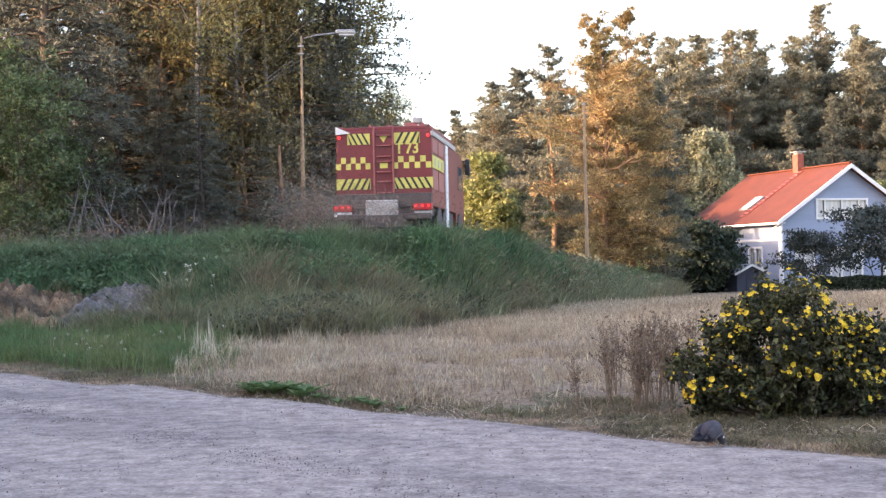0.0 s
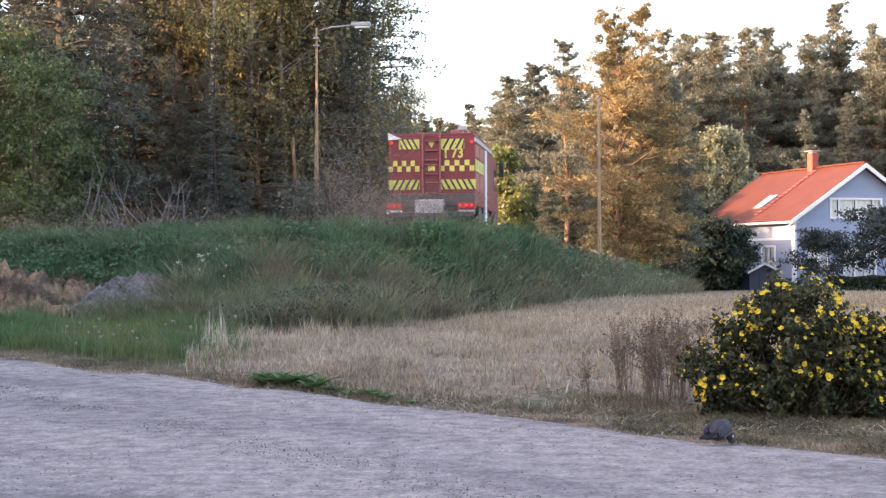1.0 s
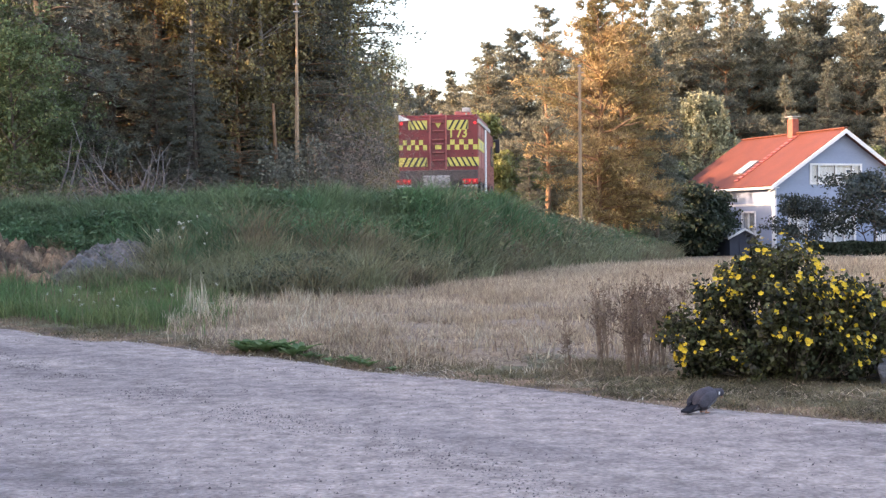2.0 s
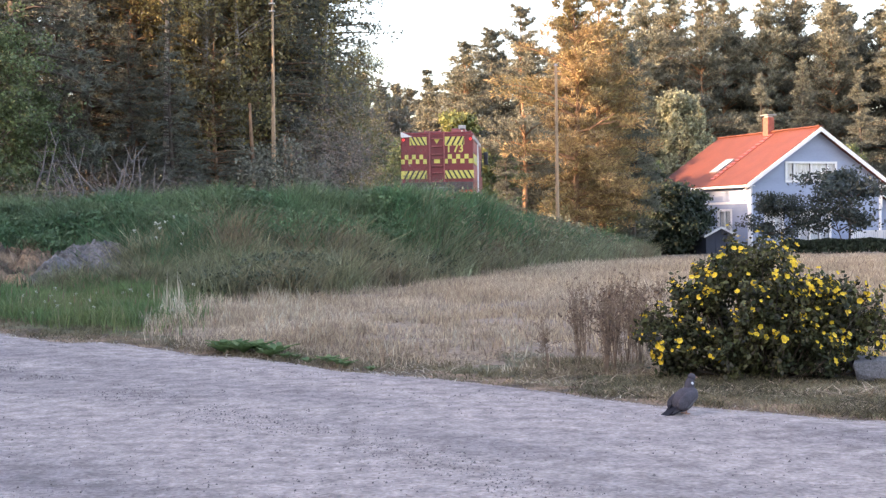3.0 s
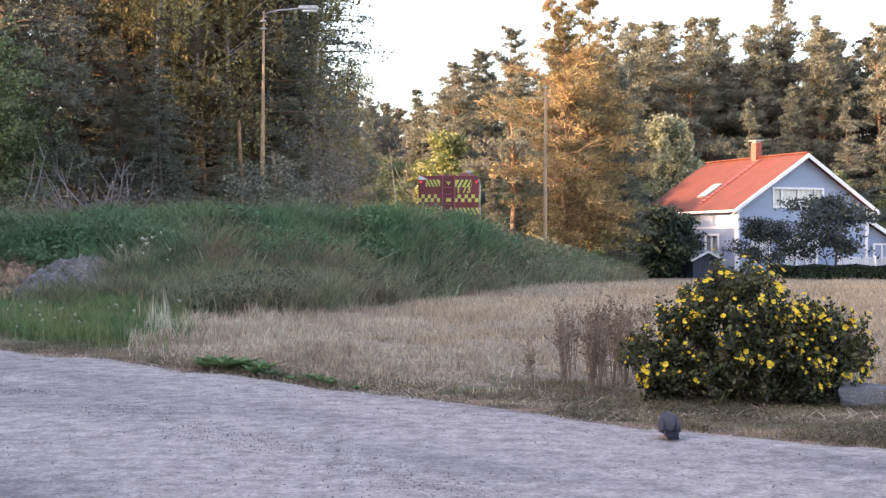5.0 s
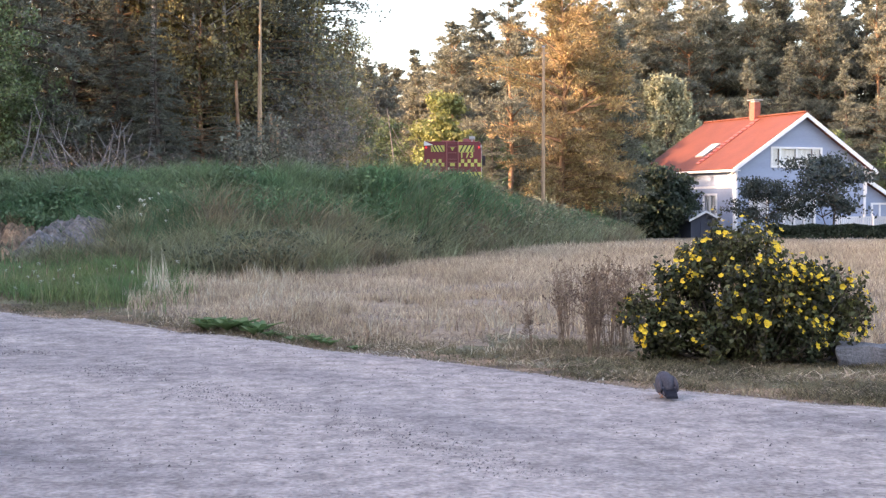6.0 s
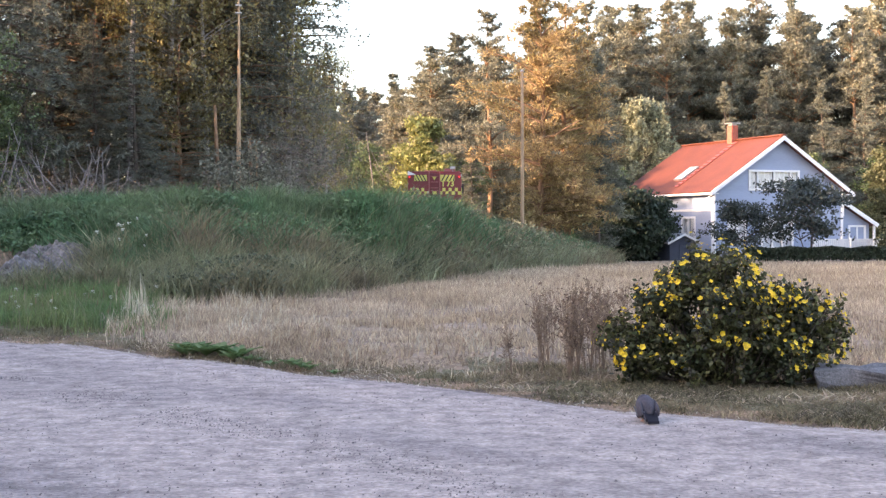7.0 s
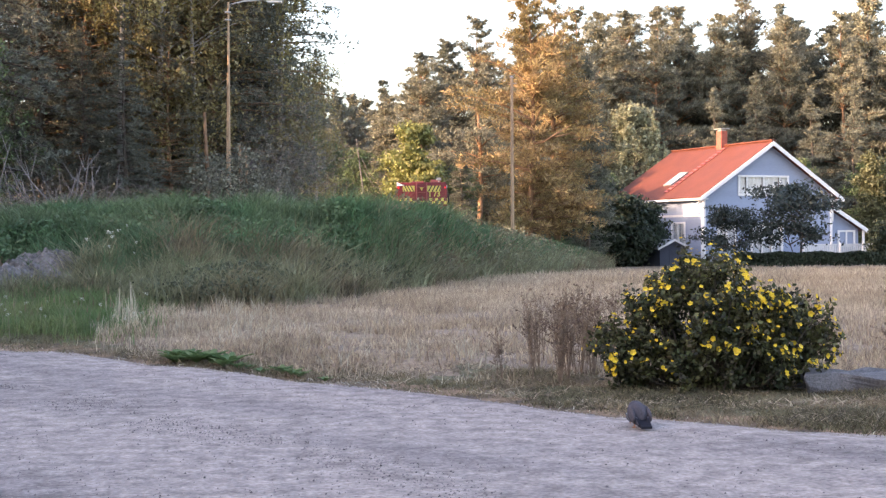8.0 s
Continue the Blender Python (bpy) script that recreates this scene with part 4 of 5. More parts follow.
def window_parts(house, m, w, h, cols, label="white-framed window"):
    """A window in the plane y = 0 of m, w by h, with the widths of its lights in cols."""
    x, stops = 0.0, [0.0]
    for c in cols:
        x += c * w
        stops.append(x)
    ring = bmesh.new()
    loops = [[ring.verts.new((px, py, pz)) for px, pz in ((x0, z0), (x1, z0), (x1, z1), (x0, z1))]
             for x0, x1, z0, z1 in ((-0.08, w + 0.08, -0.03, h + 0.03), (0.06, w - 0.06, 0.09, h - 0.09)) for py in (-0.06, 0.04)]
    for a, b in ((0, 1), (1, 3), (3, 2), (2, 0)):
        for k in range(4):
            ring.faces.new((loops[a][k], loops[a][(k + 1) % 4], loops[b][(k + 1) % 4], loops[b][k]))
    bmesh.ops.recalc_face_normals(ring, faces=ring.faces[:])
    fr = part("window", ring, M["white"], house, label)
    fr.matrix_basis = m
    for q in stops[1:-1]:
        part("mullion", box(q, -0.01, h / 2, 0.1, 0.09, h - 0.18), M["white"], fr)
    for a, b in zip(stops[:-1], stops[1:]):
        pane = part("pane", box((a + b) / 2, 0.045, h / 2, b - a - 0.08, 0.01, h - 0.12), M["clear"], fr)
        pane.visible_shadow = False
        part("curtain", box((a + b) / 2, 0.12, h / 2, b - a - 0.1, 0.02, h - 0.1), M["curtain"], fr)


def build_house():
    house = new("house")
    house.matrix_basis = pose(23.5, 81.8, -0.15, 0, 0, 20.4)
    tagged(house, "pale blue wooden house with red roof and white trim", "house")
    hw, y0, y1, eave, ridge = 4.65, 0.5, 10.7, 4.28, 7.32
    slope = (ridge - eave) / hw

    def gable(x):
        return eave + slope * (hw - abs(x - hw)) - 0.02
    front = [(2.5, 6.05, 4.15, 5.35), (3.4, 5.6, 0.6, 2.5), (1.0, 2.2, 1.1, 2.4)]
    part("wall", wall_panel(2 * hw, gable, front, 0.18, pose(-hw, y0, 0)), M["bluewall"], house, "pale blue boarded gable wall")
    part("wall", wall_panel(2 * hw, gable, [], 0.18, pose(-hw, y1 - 0.18, 0)), M["bluewall"], house)
    side_m = pose(-hw, y1 - 0.18, 0, 0, 0, -90)
    ln = y1 - y0 - 0.36
    holes = [(ln - 3.3, ln - 1.9, 1.05, 2.55), (ln - 7.4, ln - 6.4, 1.05, 2.3)]
    part("wall", wall_panel(ln, lambda x: eave - 0.02, holes, 0.18, side_m), M["bluewall"], house, "pale boarded long wall, partly sunlit")
    part("wall", wall_panel(ln, lambda x: eave - 0.02, [], 0.18, pose(hw - 0.18, y1 - 0.18, 0, 0, 0, -90)), M["bluewall"], house)
    for h in holes:
        window_parts(house, side_m @ pose(h[0], 0, h[2]), h[1] - h[0], h[3] - h[2], (0.5, 0.5))
    for h, cols in zip(front, ((0.16, 0.34, 0.34, 0.16), (0.34, 0.33, 0.33), (0.5, 0.5))):
        window_parts(house, pose(-hw + h[0], y0, h[2]), h[1] - h[0], h[3] - h[2], cols)
    part("plinth", joined(box(0, (y0 + y1) / 2, 0.15, 2 * hw + 0.06, y1 - y0 + 0.06, 0.5)), M["plinth"], house, "grey plinth")
    part("trim", box(-hw - 0.02, (y0 + y1) / 2, 2.95, 0.05, y1 - y0, 0.14), M["white"], house)
    part("corner_board", box(-hw - 0.015, y0 - 0.015, eave / 2, 0.14, 0.14, eave), M["white"], house)
    part("corner_board", box(hw + 0.015, y0 - 0.015, eave / 2, 0.14, 0.14, eave), M["white"], house)
    # roof slopes with ribs
    over = 0.55
    for sx in (-1, 1):
        lo = (sx * (hw + over), eave - slope * over)
        hi = (0.0, ridge)
        nx, nz = slope * sx, 1.0
        k = 0.14 / math.hypot(nx, nz)
        slab = prism([lo, hi, (hi[0], hi[1] + 0.17), (lo[0] + nx * k, lo[1] + nz * k)], 0.0, 11.2)
        part("roof", slab, M["rooftile"], house, "red sheet roof slope")
        part("bargeboard", prism([(lo[0], lo[1] - 0.14), (0, ridge - 0.14), (0, ridge + 0.12), (lo[0], lo[1] + 0.12)], -0.06, -0.003), M["white"], house, "white bargeboard")
        part("bargeboard", prism([(lo[0], lo[1] - 0.14), (0, ridge - 0.14), (0, ridge + 0.12), (lo[0], lo[1] + 0.12)], 11.203, 11.26), M["white"], house)
        part("gutter", cyl(0.075, 0.075, 11.3, pose(lo[0] + 0.03 * -sx + 0.05 * sx, 5.6, lo[1] - 0.02, 90, 0, 0), 10), M["white"], house, "white gutter")
        part("soffit", prism([(sx * hw, lo[1] - 0.03), (lo[0], lo[1] - 0.03), (lo[0], lo[1] + 0.02), (sx * hw, lo[1] + 0.02)], 0.02, 11.18), M["white"], house)
    part("ridge_cap", box(0, 5.6, ridge + 0.19, 0.3, 11.25, 0.08, 0.02), M["rooftile"], house)
    part("downpipe", joined(cyl(0.05, 0.05, 0.7, pose(-hw - 0.3, y0 + 0.1, eave - 0.55, 0, 50, 0), 8), cyl(0.05, 0.05, eave - 0.9, pose(-hw - 0.1, y0 + 0.1, eave / 2 - 0.4), 8)), M["white"], house)
    part("downpipe", joined(cyl(0.05, 0.05, 0.8, pose(hw + 0.3, y0 - 0.1, eave - 0.55, 0, -50, 0), 8), cyl(0.05, 0.05, 1.0, pose(hw + 0.08, y0 - 0.1, eave - 1.2), 8)), M["white"], house)
    chim = part("chimney", box(-0.15, 5.2, ridge + 0.4, 0.46, 0.55, 1.4, 0.01), M["brick"], house, "red brick chimney with a metal cap")
    part("chimney_cap", joined(box(-0.15, 5.2, ridge + 1.24, 0.7, 0.8, 0.05), box(-0.15, 5.2, ridge + 1.15, 0.36, 0.42, 0.12)), M["metal"], chim)
    # roof window and roof ladder on the sunny slope
    ang = math.degrees(math.atan2(ridge - (eave - slope * over), hw + over))
    sl = pose(-3.35, 5.6, eave + slope * (hw - 3.35) + 0.2, 0, -ang, 0)
    sky = part("roof_window", joined(box(0, 0.43, 0, 1.5, 0.1, 0.12), box(0, -0.43, 0, 1.5, 0.1, 0.12), box(0.7, 0, 0, 0.1, 0.9, 0.12), box(-0.7, 0, 0, 0.1, 0.9, 0.12)), M["metal"], house, "roof window")
    sky.matrix_basis = sl
    part("pane", box(0, 0, 0.02, 1.35, 0.8, 0.03), M["white"], sky)
    lad = pose(-2.5, 4.6, eave + slope * (hw - 2.5) + 0.24, 0, -ang, 0)
    rungs = [box(-2.6 + 0.36 * i, 0, 0, 0.12, 0.42, 0.04) for i in range(15)] + [box(0, q, -0.02, 5.3, 0.025, 0.03) for q in (-0.2, 0.2)]
    ladder = part("roof_ladder", joined(*rungs), M["pinkred"], house, "pale red roof ladder")
    ladder.matrix_basis = lad
    # lean-to veranda
    part("veranda_roof", prism([(hw, 3.45), (hw + 2.7, 1.95), (hw + 2.7, 2.07), (hw, 3.59)], 0.3, 7), M["rooftile"], house)
    part("bargeboard", prism([(hw, 3.32), (hw + 2.75, 1.8), (hw + 2.75, 2.06), (hw, 3.58)], 0.2, 0.28), M["white"], house)
    part("veranda_wall", prism([(hw, 0), (hw + 2.3, 0), (hw + 2.3, 2.1), (hw, 3.35)], 0.7, 0.85), M["bluewall"], house)
    window_parts(house, pose(hw + 0.75, 0.7, 1.0), 1.2, 1.0, (0.5, 0.5))
    for i in range(3):
        part("veranda_post", box(hw - 3.5 + 2.7 * i, -1.4, 0.75, 0.1, 0.1, 0.95), M["white"], house)
    part("veranda_post", box(hw + 2.45, 0.4, 1.05, 0.12, 0.12, 1.95), M["white"], house)
    part("deck", box(hw - 0.8, -0.45, 0.17, 5.5, 2.0, 0.2), M["plinth"], house)
    part("railing", joined(box(hw - 0.8, -1.4, 1.15, 5.4, 0.06, 0.08), box(hw - 0.8, -1.4, 0.42, 5.4, 0.06, 0.06)), M["white"], house)
    for i in range(36):
        part("railing_board", box(hw - 3.45 + i * 0.152, -1.4, 0.78, 0.115, 0.025, 0.72), M["white"], house)
    bpy.context.view_layer.update()

    # playhouse in the garden
    ph = new("playhouse")
    ph.matrix_basis = pose(16.1, 76, gz(16.1, 76), 0, 0, 20)
    tagged(ph, "small dark blue garden playhouse with gable roof", "shed")
    part("wall", prism([(-0.85, 0), (0.85, 0), (0.85, 1.0), (0, 1.4), (-0.85, 1.0)], 0, 1.8), M["shed"], ph)
    for sx in (-1, 1):
        part("roof", prism([(sx * 1.1, 0.94), (0, 1.45), (0, 1.53), (sx * 1.1, 1.02)], -0.2, 2.0), M["plinth"], ph)
        part("bargeboard", prism([(sx * 1.1, 0.9), (0, 1.41), (0, 1.53), (sx * 1.1, 1.03)], -0.24, -0.2), M["white"], ph)
    part("door", box(0, -0.02, 0.45, 0.5, 0.04, 0.9), M["shed"], ph)

    # clipped hedge along the garden
    rng = np.random.default_rng(8)
    for i, (x0, x1) in enumerate(((19.0, 23.0), (23.0, 27.0), (27.0, 31.0), (31.0, 36.0), (36.0, 42.0))):
        b = Buf()
        p = np.column_stack([rng.uniform(x0, x1, 5200), 73.2 + rng.uniform(-0.35, 0.35, 5200), rng.uniform(0, 1, 5200) ** 0.6 * 0.75])
        p[:, 2] += ground_z(p[:, 0], p[:, 1]) + 0.04 * np.sin(p[:, 0] * 3)
        leaves(b, p, 0.13, rng)
        tagged(new("hedge", b.mesh("hedge", [M["hedge"]])), "low dark clipped garden hedge", "hedge", "garden hedge")


build_house()

# ---- poles ----


def build_poles():
    lp = new("street_lamp")
    x, y = -5.12, 45.0
    lp.matrix_basis = pose(x, y, gz(x, y))
    tagged(lp, "wooden pole street lamp with a long arm", "street lamp")
    h = 9.3 - gz(x, y)
    part("pole", cyl(0.05, 0.038, h + 0.3, pose(0, 0, h / 2 - 0.15), 14), M["pole"], lp, "weathered wooden pole")
    b = Buf()
    tube(b, [(0.0, -0.12, h - 0.35), (0.1, -0.12, h - 0.1), (0.5, -0.12, h), (1.2, -0.12, h + 0.06)], [0.03] * 4, 8)
    child("arm", b.mesh("arm", [M["metal"]], True), lp)
    head = part("lamp_head", box(1.48, -0.12, h + 0.08, 0.66, 0.26, 0.16, 0.05, None), M["metal"], lp, "grey lamp head")
    part("lamp_glass", box(1.52, -0.12, h - 0.01, 0.5, 0.2, 0.07, 0.02), M["white"], head)
    for q in (h - 0.35, h - 0.6):
        part("bracket", box(0.0, -0.11, q, 0.2, 0.06, 0.05, 0.01), M["metal"], lp)
    p2 = new("support_pole")
    p2.matrix_basis = pose(x - 0.16, y + 0.6, gz(x, y), 0, 0.7, 0)
    tagged(p2, "slim weathered wooden pole beside the street lamp", "pole")
    part("pole", cyl(0.045, 0.035, h * 0.72, pose(0, 0, h * 0.36 - 0.1), 12), M["pole"], p2)

    pp = new("power_pole")
    x, y = 5.58, 60.0
    z = gz(x, y)
    pp.matrix_basis = pose(x, y, z)
    tagged(pp, "tall bare sunlit wooden power pole", "power pole")
    h = 8.58 - z
    part("pole", cyl(0.085, 0.06, h + 0.3, pose(0, 0, h / 2 - 0.15), 14), M["pole"], pp)
    part("cap", cyl(0.1, 0.02, 0.08, pose(0, 0, h + 0.04), 14), M["metal"], pp)
    part("hook", cyl(0.015, 0.015, 0.3, pose(0.06, 0, h - 0.25, 0, 90, 0), 8), M["metal"], pp)

    sg = new("road_sign")
    x, y = -4.45, 44.0
    sg.matrix_basis = pose(x, y, gz(x, y))
    tagged(sg, "thin post with a dark sign seen from behind", "road sign")
    part("post", cyl(0.04, 0.04, 2.6, pose(0, 0, 1.3), 10), M["pole"], sg)
    part("plate", prism([(-0.02, 2.05), (0.42, 2.05), (0.2, 2.45)], -0.05, -0.04), M["dusty"], sg)
    for x, y, h in ((-6.0, 46.0, 4.2), (-4.9, 46.5, 3.2)):
        q = new("bare_trunk")
        q.matrix_basis = pose(x, y, gz(x, y))
        tagged(q, "pale bare trunk at the forest edge", "tree trunk", "bare trunks")
        b = Buf()
        zz = np.linspace(-0.2, h, 6)
        tube(b, np.column_stack([0.05 * np.sin(zz + x), 0 * zz, zz]), np.linspace(0.09, 0.05, 6), 9)
        child("bark", b.mesh("bark", [M["pinebark"]], True), q)
    # leaning pale dead tree by the lane
    q = new("dead_tree")
    x, y = -1.15, 70.0
    q.matrix_basis = pose(x, y, gz(x, y))
    tagged(q, "thin pale dead tree with drooping branches", "dead tree")
    b = Buf()
    tube(b, [(0.15, 0, -0.2), (0.05, 0, 2.5), (-0.35, 0, 5.6)], [0.055, 0.042, 0.015], 8)
    for a, e in (((0.0, 0, 4.0), (1.0, 0.1, 2.9)), ((-0.1, 0, 4.6), (0.8, 0.1, 3.3)), ((-0.2, 0, 5.0), (-0.9, 0, 4.7))):
        mid = (np.array(a) + e) / 2 + np.array([0, 0, -0.25])
        tube(b, [a, mid, e], [0.018, 0.014, 0.007], 5)
    child("trunk", b.mesh("trunk", [M["deadwood"]], True), q)
    # dead branches at the forest edge
    rng = np.random.default_rng(4)
    q = new("brushwood")
    x, y = -9.6, 37.6
    q.matrix_basis = pose(x, y, gz(x, y))
    tagged(q, "bare grey fallen branches at the forest edge", "branches")
    for i in range(24):
        b = Buf()
        a = np.array([rng.uniform(-1.8, 1.6), rng.uniform(-0.4, 0.6), rng.uniform(0.0, 0.5) if i % 2 else 0.0])
        e = a + np.array([rng.uniform(-1.5, 1.1), rng.uniform(-0.3, 0.3), rng.uniform(0.3, 1.9)])
        mid = (a + e) / 2 + rng.normal(size=3) * 0.12
        tube(b, [a, mid, e], [0.035, 0.025, 0.008], 5)
        for _ in range(4):
            s = a + (e - a) * rng.uniform(0.3, 0.9)
            tube(b, [s, s + rng.normal(size=3) * 0.35 + np.array([0, 0, 0.15])], [0.014, 0.005], 4)
        child("branch", b.mesh("branch", [M["deadwood"]], True), q)


build_poles()

# ---- fire truck ----
WHEELS = []


def build_truck():
    tk = new("fire_truck")
    tagged(tk, "red fire truck with yellow chequers and hazard stripes", "fire truck")

    # the rear wall is laid out in units of 1/207 m from its top left
    def zz(q):
        return 3.15 - (q - 110) / 207.0

    def xx(q):
        return (q - 350) / 207.0
    body = part("body", box(0, 2.75, 2.1, 2.5, 5.3, 2.0, 0.04), M["red"], tk, "red box body")
    part("chassis", joined(box(0, 3.6, 0.75, 1.0, 7.6, 0.3), box(0, 1.2, 1.0, 2.3, 2.2, 0.22), box(0, 4.4, 0.85, 2.3, 1.6, 0.5)), M["dusty"], tk, "dusty dark chassis")
    part("rear_skirt", box(0, 0.12, 1.28, 2.46, 0.2, 0.36, 0.02), M["dusty"], tk, "dusty dark rear skirt")
    part("bumper", box(0, 0.0, 0.86, 2.45, 0.16, 0.16, 0.03), M["dusty"], tk)
    part("rear_box", box(xx(340), -0.02, 1.08, 0.84, 0.2, 0.42, 0.03), M["metal"], tk, "grey equipment box")
    for a, b in ((78, 178), (510, 605)):
        lamp = part("tail_light", box(xx((a + b) / 2), 0.0, 1.1, 0.5, 0.12, 0.17, 0.02), M["lens"], tk)
        for q in (-0.17, 0.0, 0.15):
            part("bulb", cyl(0.036, 0.036, 0.03, pose(xx((a + b) / 2) + q, -0.07, 1.12, 90, 0, 0), 14), M["lamp_red"], lamp, "glowing red lamp")
        part("reflector_plate", box(xx((a + b) / 2), 0.0, 0.94, 0.45, 0.1, 0.1), M["white"] if a < 100 else M["metal"], tk)
    for a in (-1.19, 1.19):
        part("corner_light", cyl(0.045, 0.045, 0.05, pose(a * 0.97, 0.08, 2.93, 90, 0, 0), 14), M["lamp_red"], tk, "glowing red corner lamp")
        part("corner_housing", box(a, 0.2, 2.92, 0.12, 0.16, 0.42, 0.02), M["darkred"], tk)

    def stripes(x0, x1, z0, z1, n, lean, name="hazard_panel"):
        pan = part(name, box((x0 + x1) / 2, 0.088, (z0 + z1) / 2, x1 - x0, 0.012, z1 - z0), M["yellow"], tk, "yellow panel with black hazard stripes")
        w = (x1 - x0) / n
        sh = (z1 - z0) * 0.55 * lean
        for i in range(n):
            a = x0 + w * (i + 0.5)
            q = [(a, z0), (a + w * 0.36, z0), (a + w * 0.36 + sh, z1), (a + sh, z1)]
            q = [(min(max(u, x0), x1), v) for u, v in q]
            if q[1][0] - q[0][0] > 0.01 or q[2][0] - q[3][0] > 0.01:
                part("stripe", prism(q, 0.074, 0.08), M["black"], pan)
    stripes(xx(155), xx(277), zz(195), zz(137), 4, -1)
    stripes(xx(395), xx(545), zz(195), zz(137), 4, 1)
    stripes(xx(92), xx(277), zz(435), zz(377), 5, 1)
    stripes(xx(400), xx(612), zz(435), zz(377), 6, -1)
    for x0, x1, n in ((xx(92), xx(277), 7), (xx(397), xx(605), 7)):
        w, h = (x1 - x0) / n, (zz(262) - zz(328)) / 2
        for i in range(n):
            row = i % 2
            part("check", box(x0 + w * (i + 0.5), 0.088, zz(328) + h * (row + 0.5), w * 0.98, 0.012, h * 0.98), M["yellow"], tk)
    # call sign
    cu = bpy.data.curves.new("call_sign", "FONT")
    cu.body, cu.size, cu.extrude, cu.offset = "T 73", 0.44, 0.006, 0.012
    cu.space_word = 0.55
    tmp = new("call_sign", cu)
    bpy.context.view_layer.update()
    me = bpy.data.meshes.new_from_object(tmp.evaluated_get(bpy.context.evaluated_depsgraph_get()))
    bpy.data.objects.remove(tmp)
    me.materials.clear()
    me.materials.append(M["yellow"])
    sign = child("call_sign", me, tk, "yellow lettering T 73")
    wx = max(v.co.x for v in me.vertices)
    sign.matrix_basis = pose(xx(412), 0.085, zz(247), 90, 0, 0) @ Matrix.Diagonal(((xx(537) - xx(412)) / wx, 0.9, 1, 1))
    # ladder column with steps
    part("ladder_panel", box(0, 0.085, 2.2, 0.5, 0.02, 1.75), M["darkred"], tk, "darker red centre column")
    for q in (-0.25, 0.25):
        part("ladder_rail", box(q, 0.06, 2.25, 0.045, 0.05, 1.9, 0.01), M["pinkred"], tk)
    for q in (150, 205, 262, 290, 345, 395, 455):
        part("ladder_step", box(0, 0.05, zz(q), 0.36, 0.08, 0.03, 0.008), M["pinkred"], tk)
    part("hazard_triangle", prism([(-0.11, zz(150)), (0.11, zz(150)), (0, zz(188))], 0.07, 0.076), M["yellow"], tk)
    part("badge", box(0, 0.07, zz(310), 0.2, 0.012, 0.14), M["yellow"], tk)
    # roof gear
    part("roof_rail", joined(box(-1.15, 2.7, 3.16, 0.08, 5.0, 0.12, 0.02), box(1.15, 2.7, 3.16, 0.08, 5.0, 0.12, 0.02), box(0, 0.2, 3.14, 2.3, 0.08, 0.1, 0.02)), M["red"], tk)
    rungs = [box(-0.2, 0.7 + 0.35 * i, 3.24, 0.5, 0.03, 0.03) for i in range(11)] + [box(q, 2.5, 3.24, 0.05, 4.0, 0.08) for q in (-0.45, 0.05)]
    part("roof_ladder", joined(*rungs), M["pinkred"], tk, "ladder on the roof")
    part("roof_locker", box(0.7, 2.4, 3.24, 0.5, 3.2, 0.22, 0.03), M["pinkred"], tk)
    part("corner_flap", prism([(-1.24, zz(97)), (-0.85, zz(134)), (-1.24, zz(140))], 0.03, 0.06), M["white"], tk, "white corner flap")
    mast = part("light_mast", joined(cyl(0.03, 0.03, 0.3, pose(0.85, 0.5, 3.25), 8), box(0.85, 0.45, 3.36, 0.26, 0.12, 0.14, 0.02)), M["metal"], tk)
    # side
    for i in range(2):
        for j, (z0, z1) in enumerate(((1.55, 2.05), (2.5, 2.85))):
            part("side_shutter", box(1.255, 0.65 + i * 1.15, (z0 + z1) / 2, 0.02, 1.0, z1 - z0, 0.005), M["pinkred"], tk, "pale red locker shutter")
    part("side_stripe", box(1.262, 1.2, 2.26, 0.02, 2.2, 0.33), M["yellow"], tk, "yellow side stripe")
    for i in range(3):
        part("side_check", box(1.275, 0.5 + i * 0.7, 2.26, 0.012, 0.16, 0.2), M["metal"], tk)
    part("side_rail", box(1.25, 2.6, 2.98, 0.06, 5.0, 0.12, 0.01), M["metal"], tk)
    part("side_pillar", box(1.262, 3.0, 1.75, 0.03, 0.5, 2.3), M["white"], tk, "pale vertical side panel")
    # cab
    cab = part("cab", prism([(5.5, 0.7), (7.7, 0.7), (7.75, 1.6), (7.45, 2.75), (7.1, 2.95), (5.5, 2.95)], -1.2, 1.2, pose(0, 0, 0, 0, 0, 90) @ Matrix.Diagonal((1, -1, 1, 1))), M["red"], tk, "red driver's cab")
    part("cab_window", box(1.21, 6.7, 2.2, 0.02, 1.0, 0.7, 0.005), M["glass"], cab)
    part("cab_window", box(-1.21, 6.7, 2.2, 0.02, 1.0, 0.7, 0.005), M["glass"], cab)
    part("windscreen", box(0, 7.62, 2.15, 2.0, 0.05, 0.8), M["glass"], cab)
    for sx in (-1, 1):
        mir = part("mirror", box(sx * 1.36, 7.5, 2.62, 0.16, 0.12, 0.5, 0.03), M["black"], cab, "black wing mirror")
        part("mirror_arm", box(sx * 1.25, 7.5, 2.8, 0.24, 0.05, 0.05), M["black"], mir)
    part("beacon_bar", box(0, 6.6, 3.03, 1.7, 0.3, 0.16, 0.03), M["glass"], cab)
